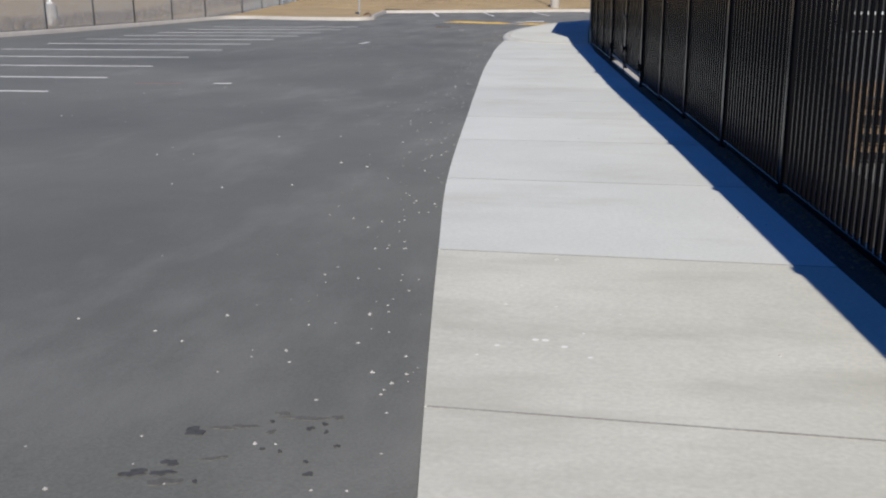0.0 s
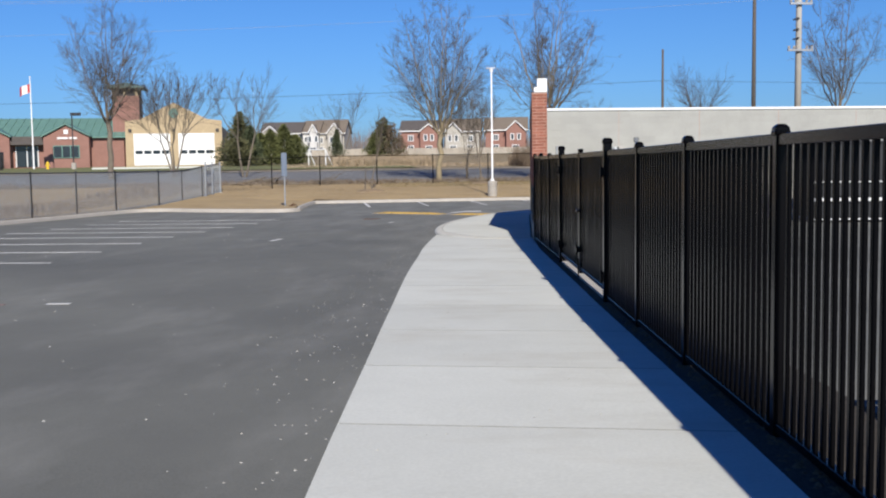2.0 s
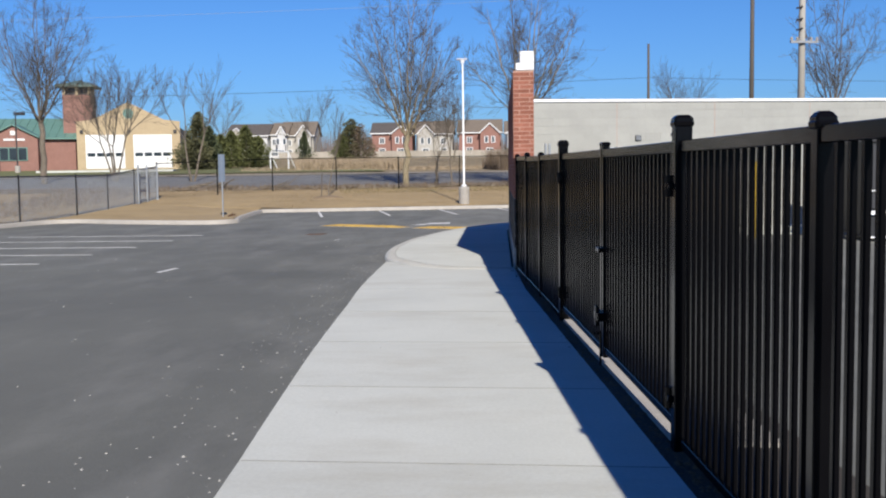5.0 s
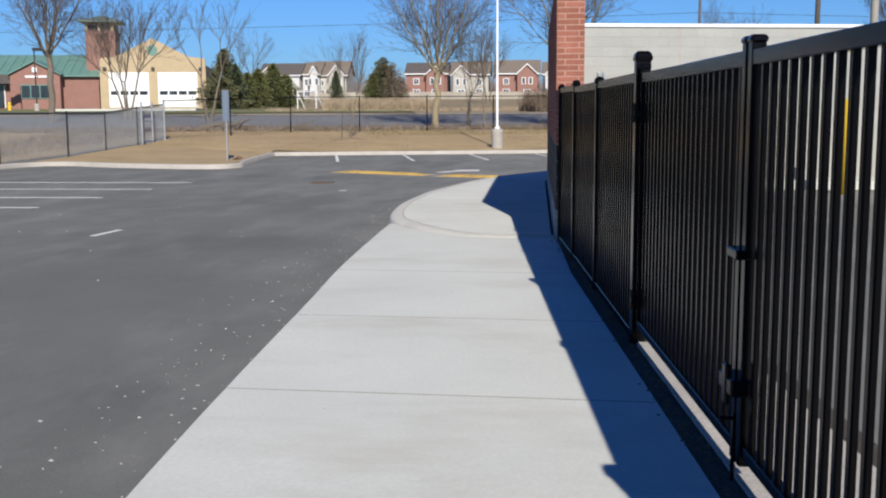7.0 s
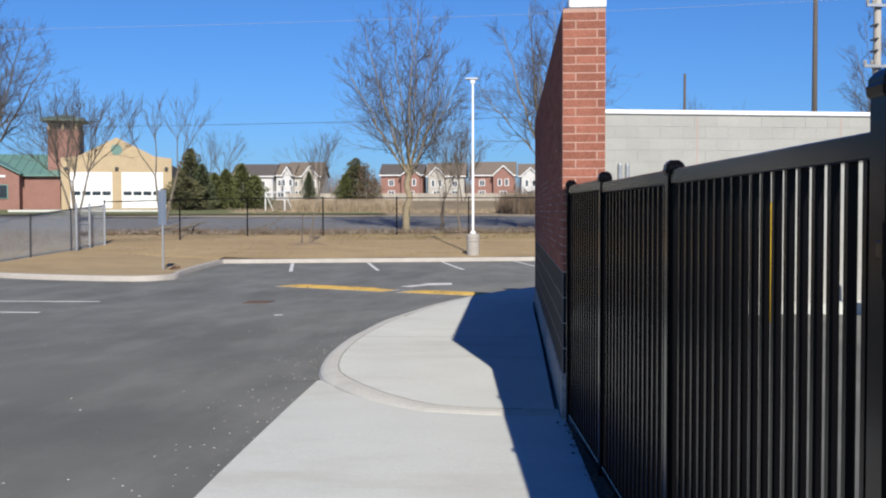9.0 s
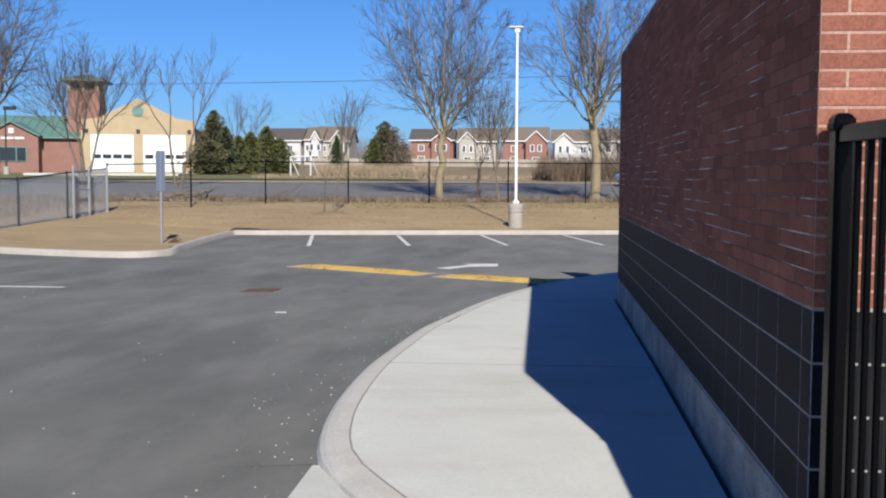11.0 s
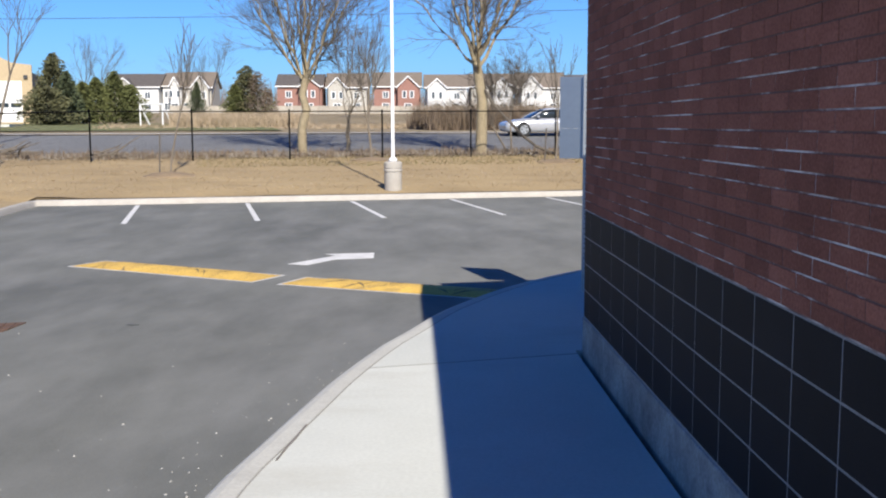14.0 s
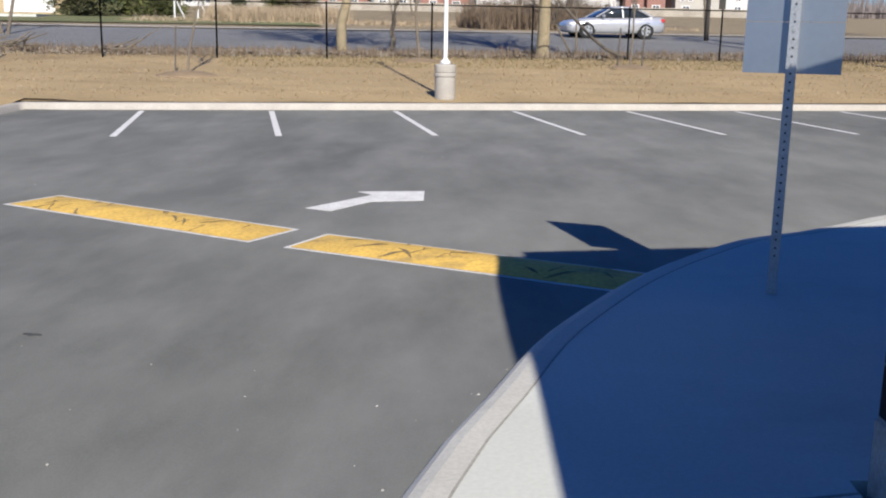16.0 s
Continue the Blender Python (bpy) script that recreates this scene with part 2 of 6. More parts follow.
M["wood_pole"] = material("weathered_pole", (0.11, 0.095, 0.08), (0.075, 0.065, 0.055), 0.9, 3, 30, 0.4, stretch=(4, 4, 0.5))
M["concrete_pole"] = material("concrete_pole", (0.42, 0.40, 0.36), (0.35, 0.335, 0.30), 0.9, 2, 40, 0.2)
M["wood_fence"] = material("weathered_fence", (0.40, 0.36, 0.30), (0.30, 0.27, 0.22), 0.95, 2, 20, 0.3, rnd=0.12)
M["tan_block"] = material("tan_split_block", (0.46, 0.36, 0.225), (0.39, 0.305, 0.19), 0.95, 1, 15, 0.5)
M["green_roof"] = material("green_metal_roof", (0.13, 0.245, 0.205), (0.105, 0.20, 0.17), 0.5, 1, 20, 0.1)
M["tower_metal"] = material("dark_green_metal", (0.12, 0.18, 0.155), (0.095, 0.145, 0.125), 0.5, 1, 20, 0.1)
# red brick paled and greyed: the haze of distance is put into its colour
M["hazed_brick"] = material("hazed_red_brick", (0.285, 0.152, 0.122), (0.23, 0.12, 0.096), 0.9, 1.5, 18, 0.2)
M["white_siding"] = material("white_siding", (0.56, 0.555, 0.54), (0.49, 0.485, 0.47), 0.8, 1, 10, 0.1)
M["cream_siding"] = material("cream_siding", (0.42, 0.395, 0.35), (0.36, 0.34, 0.30), 0.8, 1, 10, 0.1)
M["shingle"] = material("grey_brown_shingles", (0.185, 0.150, 0.118), (0.145, 0.118, 0.093), 0.95, 1.5, 15, 0.4)
M["dark_shingle"] = material("dark_shingles", (0.105, 0.092, 0.085), (0.075, 0.066, 0.062), 0.95, 1.5, 15, 0.4)
M["glass"] = material("dark_window_glass", (0.03, 0.04, 0.05), (0.02, 0.025, 0.03), 0.08, 2, 30, 0.0)
M["far_glass"] = material("house_window_glass", (0.10, 0.115, 0.13), (0.07, 0.08, 0.09), 0.15, 2, 30, 0.0)
M["dark_metal"] = material("dark_metal", (0.035, 0.035, 0.038), (0.025, 0.025, 0.028), 0.5, 2, 60, 0.1)
M["car_paint"] = material("silver_car_paint", (0.62, 0.63, 0.65), (0.58, 0.59, 0.61), 0.25, 1, 60, 0.0, metal=0.5)
M["rubber"] = material("rubber", (0.02, 0.02, 0.02), None, 0.9, 8, 60, 0.2)
M["rust"] = material("rusty_iron", (0.14, 0.075, 0.045), (0.08, 0.05, 0.035), 0.9, 8, 60, 0.4)
M["yellow_metal"] = material("yellow_painted_steel", (0.75, 0.50, 0.03), (0.68, 0.44, 0.03), 0.5, 3, 60, 0.05)
M["flag_red"] = material("red_cloth", (0.55, 0.03, 0.03), None, 0.9, 4, 60, 0.1)
M["flag_white"] = material("white_cloth", (0.8, 0.8, 0.8), None, 0.9, 4, 60, 0.1)
M["wood"] = material("raw_pallet_wood", (0.27, 0.175, 0.095), (0.18, 0.115, 0.065), 0.9, 4, 40, 0.3, stretch=(1, 6, 6))
M["dark_wall"] = material("dark_cladding", (0.010, 0.011, 0.014), (0.007, 0.008, 0.010), 0.6, 1, 30, 0.1)
M["stone"] = material("field_stone", (0.26, 0.22, 0.17), (0.16, 0.135, 0.10), 0.95, 3, 30, 0.5)
M["leaf_litter"] = material("leaf_litter", (0.13, 0.085, 0.045), (0.08, 0.05, 0.03), 1.0, 4, 40, 0.6)


# ---- mesh helpers ----
def part(name, bm, mat, parent=None, label="", kind="", smooth=False):
    me = bpy.data.meshes.new(name)
    if smooth:
        for f in bm.faces:
            f.smooth = True
    bm.to_mesh(me)
    bm.free()
    me.materials.append(mat)
    ob = new(name, me)
    if parent:
        ob.parent = parent
    return tagged(ob, label, "", "", kind)


GROUPS = {"house": "houses across the street", "speed_hump": "speed humps on the lot", "safety_post": "yellow guard posts", "vent_pipe": "pair of pipes", "sapling": "planted saplings",
          "stake": "stakes by the saplings", "evergreen": "evergreens across the street", "shrub": "shrubs across the street", "utility_pole": "utility poles", "lamp_post": "lot lamp posts",
          "dirt_mound": "mounds round the saplings", "tree": "bare trees", "chain_fence": "chain-link fences"}


def thing(name, label, category, at=(0, 0, 0), group="", kind="", turn=0.0):
    group = group or GROUPS.get(name, "")
    e = new(name)
    e.matrix_basis = pose(*at, 0, 0, turn)
    return tagged(e, label, category, group, kind)


def setting(name, bm, mat, label, category="", smooth=False):
    return tagged(part(name, bm, mat, None, label, "structure", smooth), "", category or name.replace("_", " "))


def box(bm, x0, x1, y0, y1, z0, z1, bevel=0.0):
    vs = [bm.verts.new((x, y, z)) for z in (z0, z1) for y in (y0, y1) for x in (x0, x1)]
    fs = [bm.faces.new([vs[i] for i in q]) for q in ((0, 2, 3, 1), (4, 5, 7, 6), (0, 1, 5, 4), (2, 6, 7, 3), (0, 4, 6, 2), (1, 3, 7, 5))]
    if bevel:
        bmesh.ops.bevel(bm, geom=list({e for f in fs for e in f.edges}), offset=bevel, segments=1, affect='EDGES')
    return bm


def prism(bm, poly, z0, z1, bevel=0.0):
    lo = [bm.verts.new((x, y, z0)) for x, y in poly]
    hi = [bm.verts.new((x, y, z1)) for x, y in poly]
    top = bm.faces.new(hi)
    if top.normal.z < 0 or sum(a[0] * b[1] - b[0] * a[1] for a, b in zip(poly, poly[1:] + poly[:1])) < 0:
        pass
    bm.faces.new(lo[::-1])
    k = len(poly)
    for i in range(k):
        bm.faces.new((lo[i], lo[(i + 1) % k], hi[(i + 1) % k], hi[i]))
    if bevel:
        bmesh.ops.bevel(bm, geom=list(top.edges), offset=bevel, segments=2, affect='EDGES')
    bmesh.ops.recalc_face_normals(bm, faces=bm.faces)
    return bm


def tube(bm, a, b, ra, rb=None, n=8, caps=True):
    a, b = Vector(a), Vector(b)
    rb = ra if rb is None else rb
    d = (b - a).normalized()
    u = d.orthogonal().normalized()
    v = d.cross(u)
    r0 = [bm.verts.new(a + (u * math.cos(k * math.tau / n) + v * math.sin(k * math.tau / n)) * ra) for k in range(n)]
    r1 = [bm.verts.new(b + (u * math.cos(k * math.tau / n) + v * math.sin(k * math.tau / n)) * rb) for k in range(n)]
    for k in range(n):
        bm.faces.new((r0[k], r0[(k + 1) % n], r1[(k + 1) % n], r1[k]))
    if caps:
        bm.faces.new(r0[::-1])
        bm.faces.new(r1)
    return bm


def lathe(bm, prof, n=20, at=(0, 0)):
    rings = [[bm.verts.new((at[0] + r * math.cos(k * math.tau / n), at[1] + r * math.sin(k * math.tau / n), z)) for k in range(n)] for r, z in prof]
    for p, q in zip(rings, rings[1:]):
        for k in range(n):
            bm.faces.new((p[k], p[(k + 1) % n], q[(k + 1) % n], q[k]))
    bm.faces.new(rings[0][::-1])
    bm.faces.new(rings[-1])
    return bm


def spline(pts, step=0.25):
    """Points every step metres along a smooth curve through pts."""
    P = [Vector((*p, 0)) for p in pts]
    P = [P[0] * 2 - P[1], *P, P[-1] * 2 - P[-2]]
    out = []
    for i in range(1, len(P) - 2):
        n = max(1, int((P[i + 1] - P[i]).length / step))
        for k in range(n):
            t = k / n
            a, b, c, d = P[i - 1:i + 3]
            q = 0.5 * ((2 * b) + (c - a) * t + (2 * a - 5 * b + 4 * c - d) * t * t + (3 * b - a - 3 * c + d) * t ** 3)
            out.append((q.x, q.y))
    out.append((P[-2].x, P[-2].y))
    return out


def offset(line, d):
    """The line moved d to its left."""
    out = []
    for i, p in enumerate(line):
        a, b = Vector(line[max(0, i - 1)]), Vector(line[min(len(line) - 1, i + 1)])
        t = (b - a).normalized()
        out.append((p[0] - t.y * d, p[1] + t.x * d))
    return out


def sweep(bm, line, prof, zf=lambda x, y: 0.0):
    """A kerb: prof holds (distance to the left of line, height)."""
    rows = []
    for i, p in enumerate(line):
        a, b = Vector(line[max(0, i - 1)]), Vector(line[min(len(line) - 1, i + 1)])
        t = (b - a).normalized()
        z = zf(*p)
        rows.append([bm.verts.new((p[0] - t.y * u, p[1] + t.x * u, z + h)) for u, h in prof])
    for r, s in zip(rows, rows[1:]):
        for k in range(len(prof) - 1):
            bm.faces.new((r[k], r[k + 1], s[k + 1], s[k]))
    bm.faces.new(rows[0][::-1])
    bm.faces.new(rows[-1])
    bmesh.ops.recalc_face_normals(bm, faces=bm.faces)
    return bm


def mesh_of(name, verts, faces, mat, parent=None, label="", kind="", smooth=False):
    me = bpy.data.meshes.new(name)
    me.from_pydata(verts, [], faces)
    me.materials.append(mat)
    if smooth:
        me.polygons.foreach_set("use_smooth", [True] * len(me.polygons))
    ob = new(name, me)
    if parent:
        ob.parent = parent
    return tagged(ob, label, "", "", kind)


# ---- the lie of the land ----
SLANT = radians(11.5)  # the north side of the lot and the street run at this angle
EA, EN = Vector((math.cos(SLANT), math.sin(SLANT))), Vector((-math.sin(SLANT), math.cos(SLANT)))
KERB_S = 42.45


def street(a, s):
    """A place a metres along the street and s metres beyond the lot's north kerb."""
    p = EA * a + EN * (KERB_S + s)
    return p.x, p.y


def rise(s):
    xs = (-1e4, 0.12, 1.5, 12, 15, 28, 33, 80, 130, 170, 400, 3000)
    zs = (-0.06, 0.10, 0.22, 0.74, 0.80, 1.45, 1.55, 2.1, 3.5, 4.2, 8.0, 30.0)
    return float(np.interp(s, xs, zs))


def slope(y):
    """The lot falls gently from the south to the north."""
    return float(np.interp(y, (-60, -12, -2.9, 3.3, 8.3, 15, 21, 28), (0.90, 0.42, 0.32, 0.21, 0.18, 0.14, 0.06, 0.0)))


def lot_z(x, y):
    return slope(y)


def land(x, y):
    s = x * EN.x + y * EN.y - KERB_S
    return rise(s) if s > 0.12 else slope(y) - 0.06


def crease(bm):
    """Cut a flat thing where the fall of the lot changes."""
    for yc in (-12, -2.9, 3.3, 8.3, 15, 21):
        bmesh.ops.bisect_plane(bm, geom=bm.verts[:] + bm.edges[:] + bm.faces[:], plane_co=(0, yc, 0), plane_no=(0, 1, 0))
    return bm


def settle(ob):
    """Lay a flat thing on the sloping lot."""
    for v in ob.data.vertices:
        v.co.z += slope(v.co.y)
    return ob


ss = [-400, -150, -60, -30, 0.115, 0.125, 0.8, 1.5, 3, 5, 7, 9, 11, 12, 13, 14, 15, 20, 28, 30, 33, 45, 60, 80, 105, 130, 150, 170, 230, 400, 900, 3000]
aa = [-3000, -900, -400, -250, -180, -140] + list(range(-120, 121, 6)) + [140, 180, 250, 400, 900, 3000]
verts, faces = [], []
for s in ss:
    for a in aa:
        x, y = street(a, s)
        wob = 0.05 * noise.noise((x * 0.4, y * 0.4, 0)) if s > 1 and not 13 < s < 29 else 0
        verts.append((x, y, -0.06 if s < 0.12 else rise(s) + wob))
n = len(aa)
for i in range(len(ss) - 1):
    for j in range(n - 1):
        faces.append((i * n + j, i * n + j + 1, i * n + n + j + 1, i * n + n + j))
tagged(mesh_of("ground", verts, faces, M["field"], None, "dry brown winter grass and bare ground", "structure"), "", "ground")


def band(name, s0, s1, a0, a1, mat, label, lift, da=2.0, ds=1.5):
    vs, fs = [], []
    na, ns_ = int((a1 - a0) / da), max(1, int((s1 - s0) / ds))
    for i in range(ns_ + 1):
        for j in range(na + 1):
            s, a = s0 + (s1 - s0) * i / ns_, a0 + (a1 - a0) * j / na
            x, y = street(a, s)
            vs.append((x, y, rise(s) + lift + (0.02 * noise.noise((x, y, 3)) if lift > 0.04 else 0)))
    for i in range(ns_):
        for j in range(na):
            fs.append((i * (na + 1) + j, i * (na + 1) + j + 1, (i + 1) * (na + 1) + j + 1, (i + 1) * (na + 1) + j))
    return tagged(mesh_of(name, vs, fs, mat, None, label, "structure"), "", name)


band("lawn", 0.24, 11.5, -60, 60, M["dry_grass"], "straw-coloured dormant grass on a low bank", 0.045, 1.0, 0.8)
band("road", 15.5, 27.5, -300, 300, M["road"], "grey asphalt street behind the bank", 0.03, 20, 12)
band("shoulder", 13.0, 15.4, -120, 120, M["gravel"], "stony gravel shoulder of the street", 0.07, 1.0, 0.8)
band("pavement", 28.0, 29.6, -300, 300, M["kerb"], "pale concrete footpath beyond the street", 0.06, 20, 1.6)
band("green", 36, 78, -48, 8, M["green_lawn"], "greenish lawn across the street", 0.06, 6, 6)

# ---- the parking lot ----
back = [street(a, 0.0) for a in (60, 20, 5, -2.0)]
cor = street(-2.05, 0.0)
isl = [(-10.1, 43.0), (-10.15, 42.4), (-8.55, 35.2), (-8.25, 33.8), (-8.15, 32.95), (-8.6, 32.35), (-9.6, 32.3), (-12, 33.0), (-14.3, 34.1), (-15.25, 33.4), (-15.65, 31), (-16.1, 26), (-16.7, 12), (-17.4, 0), (-18, -40)]
LOT_EDGE = spline([street(60, 0), street(30, 0), street(10, 0), street(0, 0), (-9.2, 41.55), *isl[2:]], 0.5)
bm = bmesh.new()
f = bm.faces.new([bm.verts.new((x, y, 0.0)) for x, y in LOT_EDGE + [(-18, -60), (70, -60), (70, 55)]])
bmesh.ops.recalc_face_normals(bm, faces=bm.faces)
if f.normal.z < 0:
    bmesh.ops.reverse_faces(bm, faces=[f])
for yc in (-30, -12, -8, -2.9, 0, 3.3, 8.3, 12, 15, 18, 21, 25, 28):
    bmesh.ops.bisect_plane(bm, geom=bm.verts[:] + bm.edges[:] + bm.faces[:], plane_co=(0, yc, 0), plane_no=(0, 1, 0))
bmesh.ops.triangulate(bm, faces=bm.faces)
for v in bm.verts:
    v.co.z = slope(v.co.y)
setting("parking_lot", bm, M["asphalt"], "worn grey asphalt with pale scuffs and crumbs", "asphalt")

bm = bmesh.new()
sweep(bm, LOT_EDGE[::-1], [(0.0, -0.05), (0.02, 0.12), (0.045, 0.140), (0.13, 0.147), (0.16, 0.12), (0.16, -0.05)], lot_z)
setting("kerb", bm, M["kerb"], "pale concrete kerb round the parking lot", "kerb", True)

# lawn inside the kerb at the corner and along the west side
corner = [p for p in LOT_EDGE if p[0] < -7.9]
bm = bmesh.new()
poly = offset(corner, -0.23) + [(-40, -40), (-40, 50), street(-28, 3.0), street(-6, 3.0)]
f = bm.faces.new([bm.verts.new((x, y, 0.11)) for x, y in poly])
bmesh.ops.triangulate(bm, faces=bm.faces)
for v in bm.verts:
    v.co.z = max(0.11 + slope(v.co.y), land(v.co.x, v.co.y) + 0.09)
bmesh.ops.recalc_face_normals(bm, faces=bm.faces)
setting("verge", bm, M["dry_grass"], "dry grass verge inside the kerb", "grass")


def stripe(name, pts, mat, label, z=0.004, cat="road marking"):
    bm = bmesh.new()
    prism(bm, pts, z - 0.003, z)
    return settle(setting(name, bm, mat, label, cat))


def line_mark(a, b, w, mat, label):
    a, b = Vector(a), Vector(b)
    t = (b - a).normalized() * w / 2
    nrm = Vector((-t.y, t.x))
    return stripe("marking", [tuple(a - nrm), tuple(b - nrm), tuple(b + nrm), tuple(a + nrm)], mat, label)


for i in range(9):
    a0 = 1.62 + 2.63 * i
    x, y = street(a0, -5.15)
    x2, y2 = street(a0, -0.3)
    line_mark((x, y), (x2, y2), 0.11, M["white_paint"], "thin white line of a parking bay")
for i in range(14):
    y = -5.4 + 2.43 * i
    x = float(np.interp(y, (-6, 1.9, 9, 17, 27), (-6.2, -6.65, -7.35, -7.7, -7.35)))
    line_mark((x, y), (x - 5.6, y), 0.10, M["white_paint"], "thin white line of a parking bay")
# arrow: shaft and one-sided head, bent to the east
stripe("arrow", [(-1.85, 30.72), (-1.58, 30.58), (-1.22, 31.18), (-0.67, 31.32), (-0.68, 31.95), (-1.42, 31.82), (-1.24, 31.62)], M["white_paint"], "worn white painted arrow on the asphalt")


def hump(name, a, b, w, seed):
    """A low speed hump, painted yellow with tyre scuffs, in a thin white outline."""
    a, b = Vector(a), Vector(b)
    t = (b - a).normalized()
    nrm = Vector((-t.y, t.x))
    L = (b - a).length
    rg = random.Random(seed)
    base = thing(name, "low asphalt speed hump painted worn yellow with dark scuffs", "speed hump", (a.x, a.y, 0))

    def top(u, q, lift):
        p = t * u + nrm * (w / 2) * q
        rise = 0.05 * max(0, min(1, u / 0.5, (L - u) / 0.5)) * max(0, 1 - q * q)
        return (p.x, p.y, lift + rise)

    ou, pa = bmesh.new(), bmesh.new()
    for bm, grow, lift in ((ou, 0.04, 0.004), (pa, 0.0, 0.007)):
        rows = []
        for k in range(25):
            u = -grow + (L + 2 * grow) * k / 24
            jag = rg.uniform(-0.012, 0.012) if grow == 0 else 0
            row = [bm.verts.new(top(u, q * (1 + 2 * grow / w) + jag, lift) if grow == 0 else (*(t * u + nrm * (w / 2 + grow) * q), lift)) for q in (-1, -0.75, -0.5, -0.25, 0, 0.25, 0.5, 0.75, 1)]
            rows.append(row)
        for r, s in zip(rows, rows[1:]):
            for k in range(8):
                bm.faces.new((r[k], s[k], s[k + 1], r[k + 1]))
        bmesh.ops.recalc_face_normals(bm, faces=bm.faces)
    part("outline", ou, M["white_paint"], base, "thin white painted outline", smooth=True)
    part("hump_top", pa, M["yellow_paint"], base, smooth=True)
    for k in range(20):
        u, q = rg.uniform(0.25, L - 0.3), rg.uniform(-0.7, 0.6)
        du, dq, wd = rg.uniform(0.02, 0.22) * rg.choice((-1, 1)), rg.uniform(0.3, 0.9) * rg.choice((-1, 1)), rg.uniform(0.01, 0.028)
        bm = bmesh.new()
        rows = []
        for i in range(7):
            f = i / 6
            uu, qq, half = u + du * f, max(-0.95, min(0.9, q + dq * f ** 1.6)), wd * (0.15 + math.sin(math.pi * f)) * rg.uniform(0.6, 1.2)
            rows.append((bm.verts.new(top(uu, qq - half / w * 2, 0.0105)), bm.verts.new(top(uu, qq + half / w * 2, 0.0105))))
        for r, s in zip(rows, rows[1:]):
            bm.faces.new((r[0], s[0], s[1], r[1]))
        bmesh.ops.recalc_face_normals(bm, faces=bm.faces)
        part("scuff", bm, M["scuff"], base, "dark tyre scuff")


hump("speed_hump", (-4.68, 30.88), (-1.95, 29.33), 0.62, 11)
hump("speed_hump", (-1.58, 29.12), (1.2, 27.78), 0.6, 17)

# manhole grate
bm = bmesh.new()
prism(bm, [(-4.42, 25.95), (-3.95, 26.05), (-3.9, 26.5), (-4.37, 26.4)], -0.01, 0.006)
g = thing("catch_basin", "rusty iron catch basin grate set in asphalt", "grate", (0, -0.1, slope(26.2) + 0.004))
part("frame", bm, M["rust"], g)
for i in range(5):
    bm = bmesh.new()
    box(bm, -0.03, 0.03, -0.17, 0.17, 0.006, 0.012)
    b = part("bar", bm, M["rust"], g)
    b.matrix_basis = pose(-4.34 + i * 0.09, 26.2 + i * 0.02, 0.0, 0, 0, 8)

# ---- sidewalk ----
FENCE_DIR = Vector((-0.0662, 1)).normalized()


def fence_x(y):
    return 2.395 - 0.0662 * (y + 2.91)


def foot(y):
    """Width of the bare soil between the slabs and the fence."""
    return float(np.interp(y, (-7, 4), (0.21, 0.12)))


LEFT = spline([(2.0, -20), (1.25, -14.0), (0.70, -9.7), (0.52, -8.25), (0.35, -6.8), (0.1, -4.5), (-0.235, -0.1), (-0.365, 1.6), (-0.58, 4.6), (-0.735, 7.0), (-0.89, 10.1), (-1.0, 12.2), (-1.09, 15.9), (-1.12, 17.0)], 0.3)


def left_x(y):
    return float(np.interp(y, [p[1] for p in LEFT], [p[0] for p in LEFT]))


JOINTS = [-20.0, -17.8, -15.6, -13.4, -11.2, -9.05, -6.87, -4.68, -2.6, -0.7, 1.2, 3.2, 5.2, 7.24, 9.38, 11.7]
bm = bmesh.new()
pts = [(left_x(y) + 0.01, y) for y in np.arange(-20.0, 14.6, 0.5)] + [(fence_x(y) - 0.05, y) for y in np.arange(14.5, -20.1, -0.5)]
prism(bm, pts, -0.10, -0.012)
crease(bm)
bed = settle(setting("sidewalk", bm, M["joint"], "concrete sidewalk with dirt in its joints", "sidewalk"))
tilt = 0.12
LIP = spline([(1.19, 14.47), (0.6, 14.47), (0.07, 14.6), (-0.42, 15.08), (-0.8, 15.66), (-1.06, 16.2)], 0.3)
for y0, y1 in zip(JOINTS, JOINTS[1:] + [16.2]):
    y0, y1 = y0 + 0.004, y1 - 0.004
    pl = [(left_x(y), y) for y in np.linspace(y0, y1, 9)]
    if y1 > 16:
        poly = pl + LIP[::-1] + [(fence_x(14.3) - 0.03, 14.36), (fence_x(y0) - foot(y0), y0 - tilt)]
    else:
        poly = pl + [(fence_x(y1) - foot(y1), y1 - tilt), (fence_x(y0) - foot(y0), y0 - tilt)]
    bm = bmesh.new()
    prism(bm, poly, -0.05, 0.012, 0.002)
    crease(bm)
    settle(part("slab", bm, M["concrete"] if y0 > -7 else M["old_concrete"], bed))
    bm = bmesh.new()
    xl, xr = left_x(y0) + 0.01, fence_x(y0) - foot(y0)
    prism(bm, [(xl, y0 - 0.010), (xl, y0 + 0.004), (xr, y0 - tilt + 0.004), (xr, y0 - tilt - 0.010)], -0.05, 0.0132)
    settle(part("joint", bm, M["joint_line"], bed))

